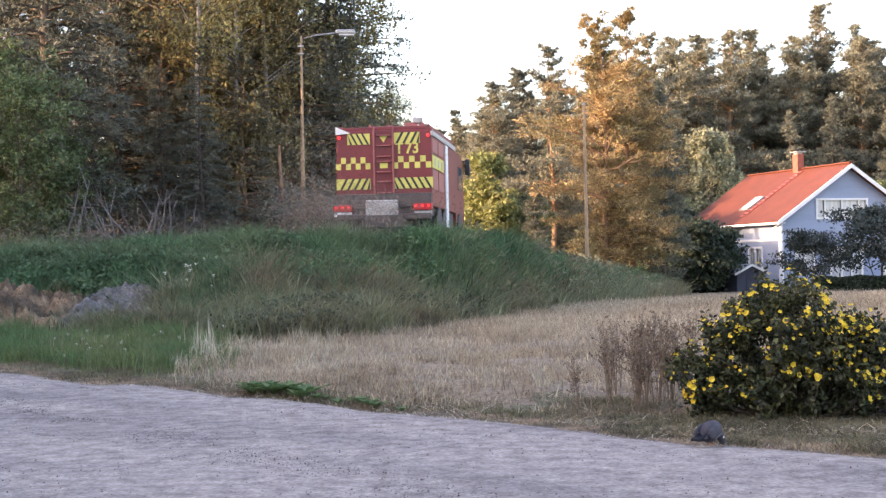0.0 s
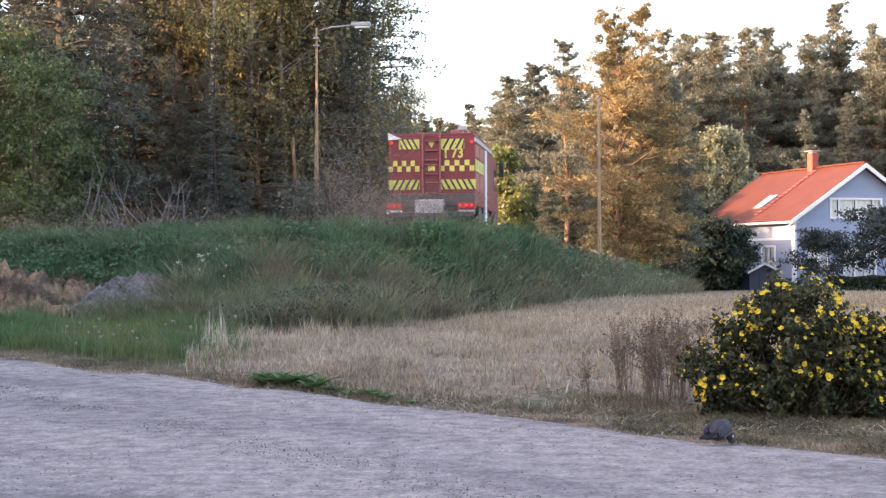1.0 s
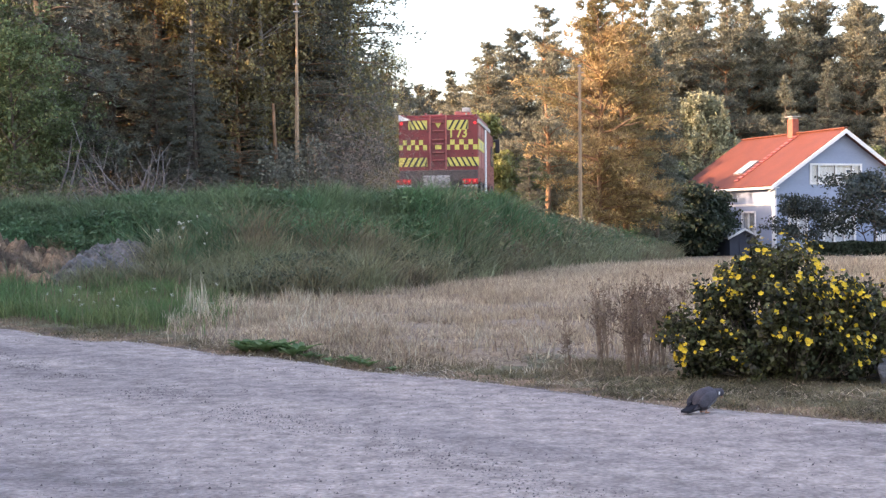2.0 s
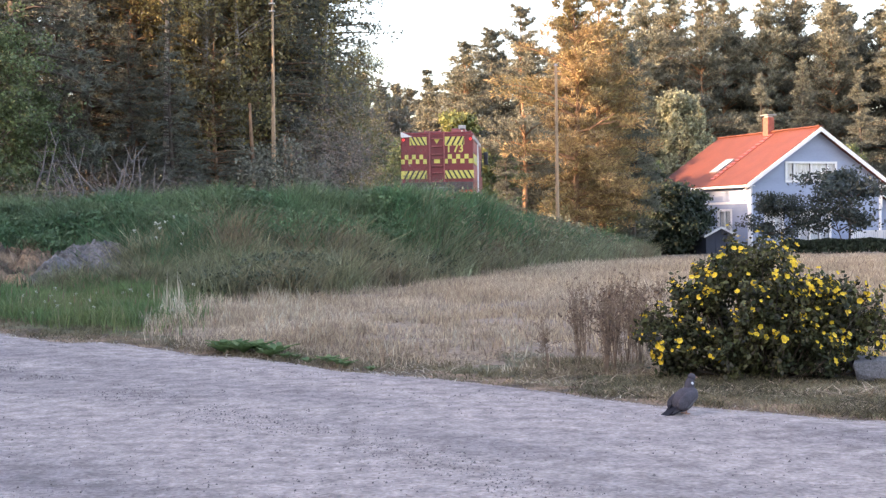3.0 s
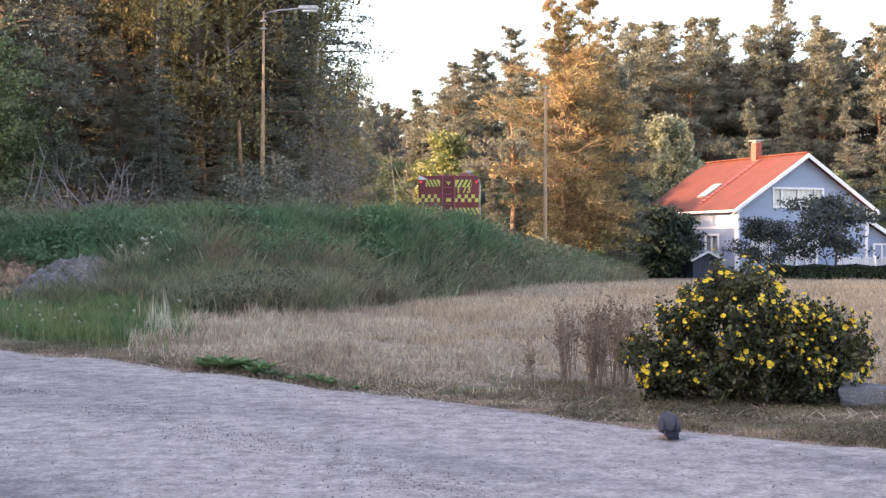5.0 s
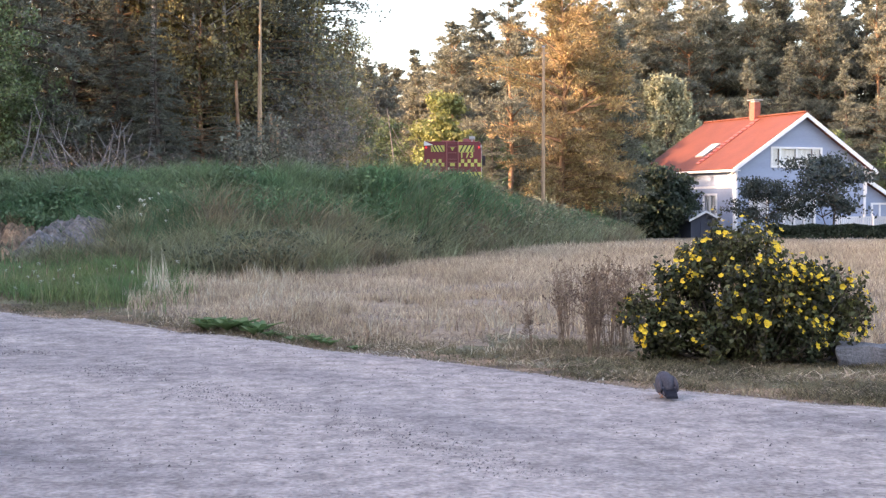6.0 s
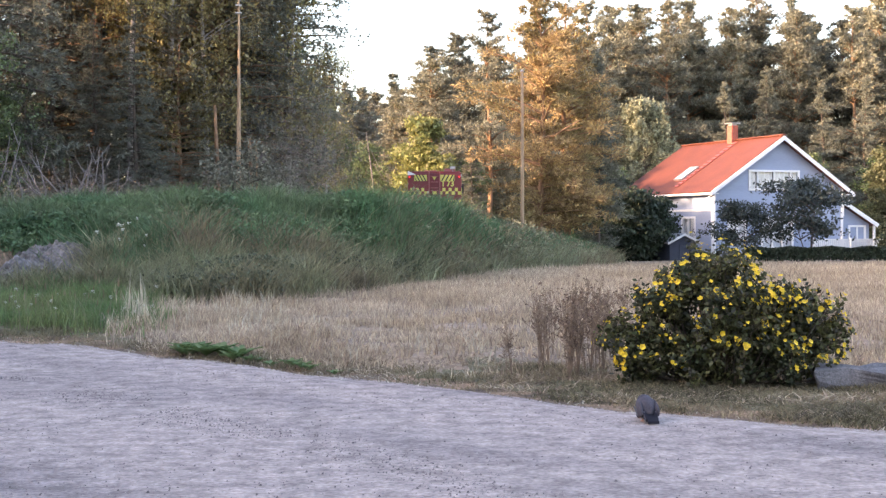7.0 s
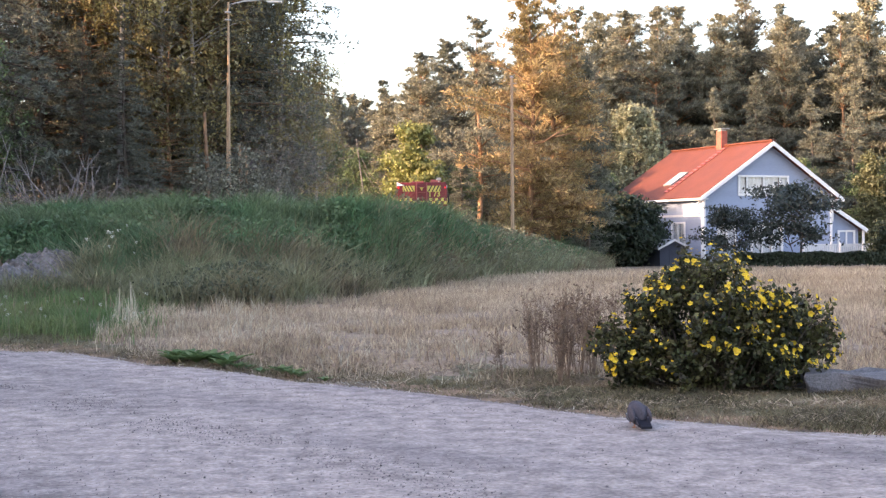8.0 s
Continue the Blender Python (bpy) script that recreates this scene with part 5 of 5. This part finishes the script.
    for y in (1.5, 2.75, 6.3):
        for sx in (-1, 1):
            wob = new("wheel")
            wob.parent = tk
            wob.location = (sx * 1.06, y, 0.5)
            side = pose(0, 0, 0, 0, 90, 0)
            part("tyre", cyl(0.5, 0.5, 0.34, side, 28, 0.05), M["rubber"], wob)
            part("rim", cyl(0.28, 0.24, 0.36, side, 20, 0.02), M["metal"], wob)
            for i in range(6):
                a = i * math.pi / 3
                part("wheel_nut", cyl(0.03, 0.03, 0.38, pose(0, 0.15 * math.cos(a), 0.15 * math.sin(a), 0, 90, 0), 6), M["dusty"], wob)
            WHEELS.append(wob)
            part("mudguard", cyl(0.6, 0.6, 0.02, pose(sx * 1.235, y, 0.55, 0, 90, 0), 28), M["dusty"], tk)
            part("mud_flap", box(sx * 1.0, y - 0.62, 0.6, 0.5, 0.03, 0.5), M["rubber"], tk)
    return tk


fire_truck = build_truck()

# ---- pigeon ----


def blob(rx, ry, rz, m, seed=0, cuts=2):
    bm = bmesh.new()
    bmesh.ops.create_icosphere(bm, subdivisions=cuts + 1, radius=1.0)
    for v in bm.verts:
        v.co *= 1 + 0.05 * noise.noise(v.co * 2 + Vector((seed, 0, 0)))
    bm.transform(m @ Matrix.Diagonal((rx, ry, rz, 1)))
    for f in bm.faces:
        f.smooth = True
    return bm


def build_pigeon():
    pg = new("pigeon")
    tagged(pg, "grey wood pigeon pecking at the gravel edge", "pigeon")
    # faces along +x
    body = new("body_joint")
    body.parent = pg
    tagged(body, "plump grey body")
    body.name = "torso"
    part("body", joined(blob(0.12, 0.08, 0.09, pose(0, 0, 0, 0, -8, 0), 1), blob(0.08, 0.07, 0.078, pose(0.062, 0, 0.0), 2)), M["pigeon"], body)
    part("tail", prism([(-0.08, 0.0), (-0.24, 0.004), (-0.25, -0.014), (-0.09, -0.05)], -0.046, 0.046, pose(0, 0, 0, 0, 3, 0)), M["pigeon_dark"], body, "dark tail feathers")
    for s in (-1, 1):
        part("wing", joined(blob(0.115, 0.022, 0.06, pose(-0.02, s * 0.066, 0.01, 0, 4, s * -4), 3), prism([(-0.1, 0.03), (-0.19, 0.0), (-0.1, -0.03)], s * 0.05 - 0.008, s * 0.05 + 0.008)), M["pigeon"], body, "folded grey wing")
        part("wing_tip", prism([(-0.06, 0.035), (-0.2, 0.004), (-0.19, -0.014), (-0.05, -0.03)], s * 0.062 - 0.012, s * 0.062 + 0.012, pose(0, 0, 0, 0, 0, s * 8)), M["pigeon_dark"], body, "dark wing tip")
        part("wing_edge", prism([(0.06, -0.035), (-0.06, -0.045), (-0.06, -0.036), (0.06, -0.024)], s * 0.084 - 0.004, s * 0.084 + 0.004), M["pigeon_pale"], body, "pale wing edge")
        part("leg", joined(cyl(0.007, 0.006, 0.075, pose(0.0, s * 0.03, 0.035), 8), box(0.012, s * 0.03, 0.004, 0.05, 0.008, 0.008), box(0.008, s * 0.03, 0.004, 0.012, 0.035, 0.008)), M["beak"], pg)
    neck = new("neck")
    neck.parent = pg
    part("neck_feathers", blob(0.042, 0.04, 0.085, pose(0.01, 0, 0.05, 0, 12, 0), 5), M["pigeon"], neck)
    head = part("head", blob(0.037, 0.03, 0.032, pose(0.035, 0, 0.125), 6), M["pigeon"], neck)
    part("neck_patch", blob(0.025, 0.041, 0.026, pose(0.015, 0, 0.075), 7), M["white"], neck, "white neck patch")
    part("beak", cyl(0.011, 0.002, 0.035, pose(0.082, 0, 0.12, 0, 100, 0), 8), M["beak"], neck)
    pg.scale = (0.92, 0.92, 0.92)
    return pg, body, neck


pigeon, pigeon_body, pigeon_neck = build_pigeon()

# ---- yard edge: bush, weeds, stones ----


def build_small():
    rng = np.random.default_rng(17)
    # flowering shrub
    sh = new("flowering_shrub")
    bx, by = 3.2, 13.3
    sh.matrix_basis = pose(bx, by, gz(bx, by))
    tagged(sh, "rounded cinquefoil shrub full of yellow flowers", "shrub")
    lumps = ((-0.1, 0.0, 0.62, 0.62, 0.62, 0.58), (-0.12, 0.05, 1.06, 0.45, 0.42, 0.3), (-0.6, 0.0, 0.68, 0.3, 0.36, 0.34), (0.4, -0.05, 0.62, 0.42, 0.45, 0.42), (0.8, 0.0, 0.64, 0.38, 0.42, 0.32), (-1.02, -0.1, 0.48, 0.2, 0.26, 0.22), (-0.8, -0.12, 0.34, 0.3, 0.34, 0.24), (0.0, -0.12, 0.3, 0.75, 0.58, 0.28), (0.95, 0.0, 0.45, 0.28, 0.36, 0.22), (0.1, -0.3, 0.6, 0.3, 0.3, 0.3), (-0.5, -0.12, 0.2, 0.5, 0.4, 0.2), (0.45, -0.08, 0.2, 0.6, 0.42, 0.2))
    stems, lv = Buf(), Buf()
    shoots = []
    for cx, cy, cz, rx, ry, rz in lumps:
        n = int(150 * rx * rz / 0.3)
        for _ in range(n):
            d = unit(rng.normal(size=3) + np.array([0, 0, 0.25]))
            reach = rng.uniform(0.55, 1.0) if rng.random() < 0.4 else rng.uniform(0.9, 1.22)
            tip = np.array([cx, cy, cz]) + d * reach * np.array([rx, ry, rz])
            if tip[2] < 0.07:
                continue
            way = unit(d + np.array([0, 0, 0.7]) + 0.35 * rng.normal(size=3))
            foot = tip - way * rng.uniform(0.1, 0.2)
            root = np.array([tip[0] * 0.3, tip[1] * 0.3, 0.0])
            if rng.random() < 0.2:
                tube(stems, [root, root * 0.35 + foot * 0.65 + np.array([0, 0, -0.08]), foot, tip], [0.012, 0.008, 0.005, 0.002], 3)
            k = int(rng.uniform(22, 44))
            p = foot + (tip - foot) * rng.uniform(0.0, 1.08, (k, 1)) + rng.normal(size=(k, 3)) * 0.036
            leaves(lv, p[p[:, 2] > 0.02], 0.047, rng)
            shoots.append((tip, unit(d + 0.6 * way)))
    tagged(child("stem_mass", stems.mesh("stem_mass", [M["darkbark"]], True), sh), kind="stuff")
    tagged(child("foliage", lv.mesh("foliage", [M["bushleaf"]]), sh, "small dark green leaves"), kind="stuff")
    # five-petalled flowers, single parts on shared meshes
    flower_meshes = []
    for k in range(4):
        b = Buf()
        for i in range(5):
            a = i * 2 * math.pi / 5 + k
            c, s = math.cos(a), math.sin(a)
            lift = 0.25 + 0.1 * k
            loc = np.array([(0, 0, 0), (0.018, -0.016, 0.3 * 0.016), (0.028, 0, lift * 0.03), (0.018, 0.016, 0.3 * 0.016)])
            b.add(np.column_stack([loc[:, 0] * c - loc[:, 1] * s, loc[:, 0] * s + loc[:, 1] * c, loc[:, 2]]), [[0, 1, 2, 3]])
        flower_meshes.append(b.mesh("flower", [M["petal"]]))
    # clusters of blossom on the outer shoots, most on the crown and the sunny side
    outer = [q for q in shoots if q[0][2] > 0.2 and not any((((q[0] - np.array(u[:3])) / np.array(u[3:])) ** 2).sum() < 0.78 for u in lumps)]
    like = np.array([max(0.03, (q[0][2] - 0.1) * 0.6 + 0.3 * q[0][0] * (q[0][0] > 0) + 0.12 + 0.5 * noise.noise((q[0][0] * 3.5, q[0][1] * 3.5, q[0][2] * 3.5))) * (1.0 if q[1][1] < 0.3 else 0.3) for q in outer])
    made = 0
    for pick in rng.choice(len(outer), len(outer), replace=False, p=like / like.sum()):
        tip, d = outer[pick]
        for _ in range(rng.choice((1, 1, 2, 3, 4))):
            if made == 300:
                break
            fo = child("flower", flower_meshes[made % 4], sh)
            face = Vector(d + rng.normal(size=3) * 0.4 + np.array([0, -0.35, 0.2])).to_track_quat("Z", "Y")
            fo.matrix_basis = Matrix.LocRotScale(Vector(tip + d * 0.015 + rng.normal(size=3) * 0.035), face, Vector((1, 1, 1)) * rng.uniform(0.6, 1.2))
            made += 1

    b = Buf()
    for pick in rng.choice(len(outer), 380, p=like / like.sum()):
        tip, d = outer[pick]
        p = tip + rng.normal(size=3) * 0.04
        u = unit(np.cross(d, rng.normal(size=3)))
        w = np.cross(d, u)
        a = np.arange(6) * math.pi / 3
        rad = rng.uniform(0.009, 0.021) * (1 + 0.25 * np.cos(3 * a))
        ring = p + np.cos(a)[:, None] * rad[:, None] * u + np.sin(a)[:, None] * rad[:, None] * w
        b.add(np.vstack([p - d * 0.006, ring]), [(0, i + 1, (i + 1) % 6 + 1) for i in range(6)])
    tagged(child("small_blossom", b.mesh("small_blossom", [M["petal"]]), sh, "small half-open yellow blossoms"), kind="stuff")

    # granite block behind the shrub
    bm = box(0, 0, 0.02, 2.3, 0.6, 0.3, 0.03)
    bmesh.ops.subdivide_edges(bm, edges=bm.edges[:], cuts=6, use_grid_fill=True)
    for v in bm.verts:
        v.co += Vector((noise.noise(v.co * 3), noise.noise(v.co * 3 + Vector((5, 0, 0))), noise.noise(v.co * 3 + Vector((0, 5, 0))))) * 0.1
        v.co += Vector((0, noise.noise(v.co * 9), noise.noise(v.co * 9 + Vector((0, 5, 0))))) * 0.035
    me = bpy.data.meshes.new("granite_block")
    bm.to_mesh(me)
    me.materials.append(M["stone"])
    st = new("granite_block", me)
    st.matrix_basis = pose(5.2, 13.0, gz(5.2, 13.0) - 0.03, 0, 2, -9)
    tagged(st, "rough grey granite block beside the shrub", "stone")

    # dead brown weeds at the field edge
    proto = []
    for k in range(4):
        w = new("dead_weed")
        for _ in range(4):
            b, hb = Buf(), Buf()
            a = rng.uniform(0, 6.28)
            h = rng.uniform(0.55, 1.0)
            lean = rng.uniform(0.03, 0.18)
            tipv = np.array([math.cos(a) * lean, math.sin(a) * lean, h])
            tube(b, [(0, 0, -0.03), tipv * 0.5, tipv], [0.006, 0.005, 0.002], 4)
            for _ in range(7):
                s = rng.uniform(0.35, 0.95)
                e = tipv * s + np.array([rng.normal() * 0.09, rng.normal() * 0.09, rng.uniform(0.06, 0.2)])
                tube(b, [tipv * s, e], [0.004, 0.002], 3)
                p = tipv * s + (e - tipv * s) * rng.uniform(0.3, 1, (9, 1)) + rng.normal(size=(9, 3)) * 0.012
                leaves(hb, p, 0.024, rng)
            stalk = tagged(child("stalk", b.mesh("stalk", [M["dock"]], True), w), kind="stuff")
            tagged(child("seed_head", hb.mesh("seed_head", [M["dock"]]), stalk), kind="stuff")
        proto.append(w)
    n = 0
    for i in range(44):
        x, y = rng.normal(2.02, 0.34), rng.uniform(13.6, 16.2)
        if i > 34:
            x, y = rng.uniform(4.0, 6.0), rng.uniform(13.6, 15.5)
        m = pose(x, y, gz(x, y), 0, 0, rng.uniform(0, 360))
        s = rng.uniform(0.45, 1.05) * (0.7 if x < 1.4 else 1)
        w = proto[i % 4]
        if i < 4:
            w.matrix_basis = m
            w.scale = (s, s, s)
        else:
            w.scale, keep = (s, s, s), w.scale.copy()
            copy = copy_thing(w, m)
            w.scale = keep
            w = copy
        tagged(w, "dry brown dead weed with seed heads", "weed", "dead weeds")

    # low green rosettes by the gravel
    rp = None
    for i in range(26):
        t = rng.random()
        x = -2.6 + 1.9 * t + rng.normal() * 0.08
        y = edge_y(x) + 0.35 + rng.uniform(-0.12, 0.25)
        m = pose(x, y, gz(x, y), 0, 0, rng.uniform(0, 360))
        s = rng.uniform(0.6, 1.2) * (1.1 if t < 0.45 else 0.7)
        if rp is None:
            rp = new("rosette_weed")
            for k in range(11):
                a, ln = k * 0.571 * 4, rng.uniform(0.13, 0.22)
                b = Buf()
                t4 = np.linspace(0, 1, 5)
                wid = 0.032 * np.sin(np.pi * (0.12 + 0.86 * t4)) + 0.004
                cz = 0.02 + ln * (0.95 * t4 - 0.45 * t4 ** 2) * rng.uniform(0.6, 1.3)
                lft = np.column_stack([ln * t4, wid, cz + 0.01])
                rgt = np.column_stack([ln * t4, -wid, cz + 0.01])
                mdl = np.column_stack([ln * t4, 0 * wid, cz])
                v = np.concatenate([lft, mdl, rgt])
                v = np.column_stack([v[:, 0] * math.cos(a) - v[:, 1] * math.sin(a), v[:, 0] * math.sin(a) + v[:, 1] * math.cos(a), v[:, 2]])
                f = [(j, j + 1, j + 6, j + 5) for j in range(4)] + [(j + 5, j + 6, j + 11, j + 10) for j in range(4)]
                b.add(v, f)
                child("leaf", b.mesh("leaf", [M["greengrass"]], True), rp)
            rp.matrix_basis, rp.scale, w = m, (s, s, s), rp
        else:
            rp.scale, keep = (s, s, s), rp.scale.copy()
            w = copy_thing(rp, m)
            rp.scale = keep
        tagged(w, "low green leaf rosette at the gravel edge", "weed", "green rosettes")

    # white umbels and daisies
    for name, label, n, area, h, size in (("yarrow", "white-flowered yarrow on the bank", 9, (-5.9, -4.5, 25.9, 27.0), 0.66, 0.042), ("daisy", "small white wildflower in the meadow grass", 22, (-6.6, -3.2, 18.6, 22.5), 0.34, 0.022)):
        first = None
        for i in range(n):
            x, y = rng.uniform(*area[:2]), rng.uniform(*area[2:])
            m = pose(x, y, gz(x, y), 0, 0, rng.uniform(0, 360))
            s = rng.uniform(0.7, 1.2)
            if first is None:
                first = new(name)
                b = Buf()
                tube(b, [(0, 0, -0.02), (0.02, 0, h * 0.6), (0.03, 0.01, h)], [0.006, 0.005, 0.004], 4)
                child("stem", b.mesh("stem", [M["tallgrass"]], True), first)
                b = Buf()
                p = np.column_stack([rng.normal(size=(26, 2)) * size * 0.6, rng.normal(size=26) * 0.012]) + np.array([0.03, 0.01, h])
                leaves(b, p, size * 0.7, rng, flat=0.6)
                child("blossom", b.mesh("blossom", [M["whitepetal"]]), first)
                first.matrix_basis, first.scale, w = m, (s, s, s), first
            else:
                first.scale, keep = (s, s, s), first.scale.copy()
                w = copy_thing(first, m)
                first.scale = keep
            tagged(w, label, "wildflower", name + " flowers")

    # bare earth slip and rubble in the bank: broken sheets that follow the slope
    for name, label, x0, x1, y0, y1, rise, mat, seed in (("earth_slip", "slip of bare orange-brown earth in the bank", -11.5, -7.3, 24.9, 27.4, 0.46, "dirt", 3.0), ("rubble_slope", "grey rubble and earth broken out of the bank", -7.7, -5.6, 25.1, 27.3, 0.26, "rubble", 9.0)):
        nx, ny = 64, 44
        gx, gy = np.meshgrid(np.linspace(x0, x1, nx), np.linspace(y0, y1, ny))
        rim = np.minimum(np.minimum(gx - x0, x1 - gx), np.minimum(gy - y0, y1 - gy))
        rough = np.array([[0.5 + 0.9 * noise.noise((px * 1.1, py * 1.1, seed)) + 0.5 * noise.noise((px * 3.1, py * 3.1, seed)) + 0.5 * noise.noise((px * 7, py * 7, seed)) + 0.3 * noise.noise((px * 15, py * 15, seed)) for px, py in zip(ra, rb)] for ra, rb in zip(gx, gy)])
        zz = ground_z(gx, gy) + rise * rough * smooth(rim / 0.5) - 0.12 * (1 - smooth(rim / 0.45)) + 0.1
        i, j = np.meshgrid(np.arange(ny - 1), np.arange(nx - 1), indexing="ij")
        b = Buf()
        b.add(np.stack([gx, gy, zz], -1).reshape(-1, 3), np.stack([i * nx + j, i * nx + j + 1, (i + 1) * nx + j + 1, (i + 1) * nx + j], -1).reshape(-1, 4))
        tagged(new(name, b.mesh(name, [M[mat]])), label, "earth", kind="structure")

    # loose stones on the gravel
    b = Buf()
    n = 90000
    x = rng.uniform(-9, 5, n)
    away = rng.random(n) ** 1.3 * 12
    band = rng.random(n)
    away = np.where(band < 0.3, 4.1 + 0.42 * (x + 2.14) + 0.35 * rng.normal(size=n), np.where(band < 0.45, 8.2 + 0.9 * rng.normal(size=n), np.where(band < 0.55, 0.15 + 0.5 * np.abs(rng.normal(size=n)), away)))
    y = edge_y(x) - away
    patch = np.array([noise.noise((q * 0.45 - w * 0.3, w * 0.9 + q * 0.5, 1.0)) + 0.6 * noise.noise((q * 2, w * 3, 2.0)) for q, w in zip(x, y)])
    ok = (y > 4.5) & (y < edge_y(x) + 0.05) & (patch > -0.2)
    x, y = x[ok], y[ok]
    z = ground_z(x, y) + 0.004 + 0.03 * smooth((edge_y(x) - y - 0.3) / 0.6)
    octa = np.array([(1, 0, -0.3), (0, 1, -0.3), (-1, 0, -0.3), (0, -1, -0.3), (0.15, 0.1, 0.75)], float)
    fo = np.array([(0, 1, 4), (1, 2, 4), (2, 3, 4), (3, 0, 4)])
    r = 0.004 + 0.011 * rng.random(len(x)) ** 3
    v = octa[None] * r[:, None, None] * rng.uniform(0.6, 1.4, (len(x), 5, 1)) + np.stack([x, y, z], 1)[:, None]
    b.add(v.reshape(-1, 3), (np.arange(len(x))[:, None, None] * 5 + fo[None]).reshape(-1, 3))
    tagged(new("loose_stones", b.mesh("loose_stones", [M["pebble"]])), "loose pebbles scattered on the gravel yard", "pebbles", kind="stuff")


build_small()

# ---- dust raised by the truck: fine flecks in drifting clouds ----


def dust_cloud(label, n, spread, fleck, seed, flat=False):
    rng = np.random.default_rng(seed)
    p = rng.normal(size=(n, 3)) * np.array(spread)
    knots = rng.normal(size=(9, 3)) * np.array(spread) * 1.1
    pick = rng.integers(0, 9, n)
    p = np.where(rng.random((n, 1)) < 0.45, knots[pick] + rng.normal(size=(n, 3)) * np.array(spread) * 0.45, p)
    p = p[p[:, 2] > -1.6 * spread[2]]
    b = Buf()
    sprays(b, p, np.zeros_like(p), 1, fleck, fleck, rng, 1.0)
    return tagged(new("dust_cloud", b.mesh("dust_cloud", [M["dust"]])), label, "dust", kind="stuff")


trail_dust = dust_cloud("brown dust hanging over the lane", 10000, (1.1, 1.3, 1.3), 0.08, 1)
wake_dust = dust_cloud("pale dust behind the truck's wheels", 7000, (0.9, 0.8, 0.4), 0.07, 2)
edge_dust = dust_cloud("thin brown dust along the forest edge", 11000, (4.2, 1.2, 0.36), 0.085, 3)
edge_dust.matrix_basis = pose(-9.5, 35.5, 2.35)

# ---- moving things ----


def motions():
    drive = ((0.0, -1.88, 34.9, 1.92, -6.5), (0.5, -1.50, 36.9, 1.93, -6.4), (1.0, -1.12, 38.8, 1.93, -6.2), (1.5, -0.78, 40.7, 1.90, -6.0), (2.2, -0.28, 43.4, 1.75, -5.5),
             (2.8, 0.15, 46.0, 1.57, -5.0), (3.5, 0.55, 49.0, 1.52, -4.4), (4.0, 0.82, 51.3, 1.40, -4.0), (4.5, 1.03, 54.0, 1.34, -3.6), (4.7, 1.13, 55.0, 1.29, -3.5),
             (5.8, 1.56, 58.9, 1.18, -3.0), (6.5, 1.73, 61.5, 1.13, -2.6), (7.0, 1.84, 63.4, 1.08, -2.3), (7.5, 1.86, 65.4, 1.05, -2.0), (8.0, 1.82, 67.5, 1.03, -2.0))
    walk(fire_truck, [(t, pose(x - 0.04, y, z + 0.08, 0, 0, yaw)) for t, x, y, z, yaw in drive])
    for wheel in WHEELS:
        at = wheel.location.copy()
        rows = []
        t = 0.0
        while t < 8.001:
            dist = np.interp(t, [r[0] for r in drive], [r[2] - 34.9 for r in drive])
            rows.append((t, pose(at.x, at.y, at.z, -math.degrees(dist / 0.5), 0, 0)))
            t += 0.15
        rows.append((8.0, pose(at.x, at.y, at.z, -math.degrees(32.6 / 0.5), 0, 0)))
        walk(wheel, [r for i, r in enumerate(rows) if i == len(rows) - 1 or r[0] < 7.99])
    drift = ((0.0, -3.7, 36.2, 3.4), (0.5, -3.3, 37.0, 3.6), (1.0, -2.9, 37.8, 3.8), (1.5, -2.6, 38.6, 4.0), (3.0, -2.2, 40.6, 4.2), (4.5, -2.2, 42.4, 4.3), (6.0, -2.5, 43.6, 4.3), (8.0, -3.0, 44.6, 4.3))
    walk(trail_dust, [(t, pose(x, y, z, 0, 0, 4 * t)) for t, x, y, z in drift])
    walk(wake_dust, [(t, pose(x - 0.3, y - 1.6, z + 0.75, 0, 0, 0)) for t, x, y, z, yaw in drive])
    stand = ((0.0, 1.99, 11.08, 48), (1.5, 1.97, 10.98, 46), (1.9, 1.96, 10.8, 38), (2.8, 1.95, 10.56, 26), (3.5, 1.94, 10.55, 26), (4.3, 1.93, 10.53, 30), (4.7, 1.94, 10.52, 84), (5.8, 1.93, 10.5, 94), (8.0, 1.93, 10.42, 98))
    walk(pigeon, [(t, pose(x, y, gz(x, y) + 0.035, 0, 0, yaw)) for t, x, y, yaw in stand])
    bodies = ((0.0, 0.112, -14), (1.5, 0.112, -14), (2.5, 0.122, -34), (4.3, 0.122, -33), (4.8, 0.118, -24), (6.0, 0.118, -22), (7.0, 0.116, -25), (8.0, 0.118, -23))
    walk(pigeon_body, [(t, pose(0, 0, z, 0, p, 0)) for t, z, p in bodies])
    necks = ((0.0, 0.11, 0.10, 120), (0.5, 0.11, 0.10, 132), (1.0, 0.11, 0.10, 122), (1.5, 0.11, 0.10, 130), (2.5, 0.045, 0.18, 0), (4.3, 0.045, 0.18, 2), (4.8, 0.11, 0.13, 95), (5.6, 0.11, 0.12, 120), (6.5, 0.11, 0.13, 100), (7.2, 0.11, 0.12, 122), (8.0, 0.11, 0.13, 105))
    walk(pigeon_neck, [(t, pose(x, 0, z, 0, p, 0)) for t, x, z, p in necks])


motions()
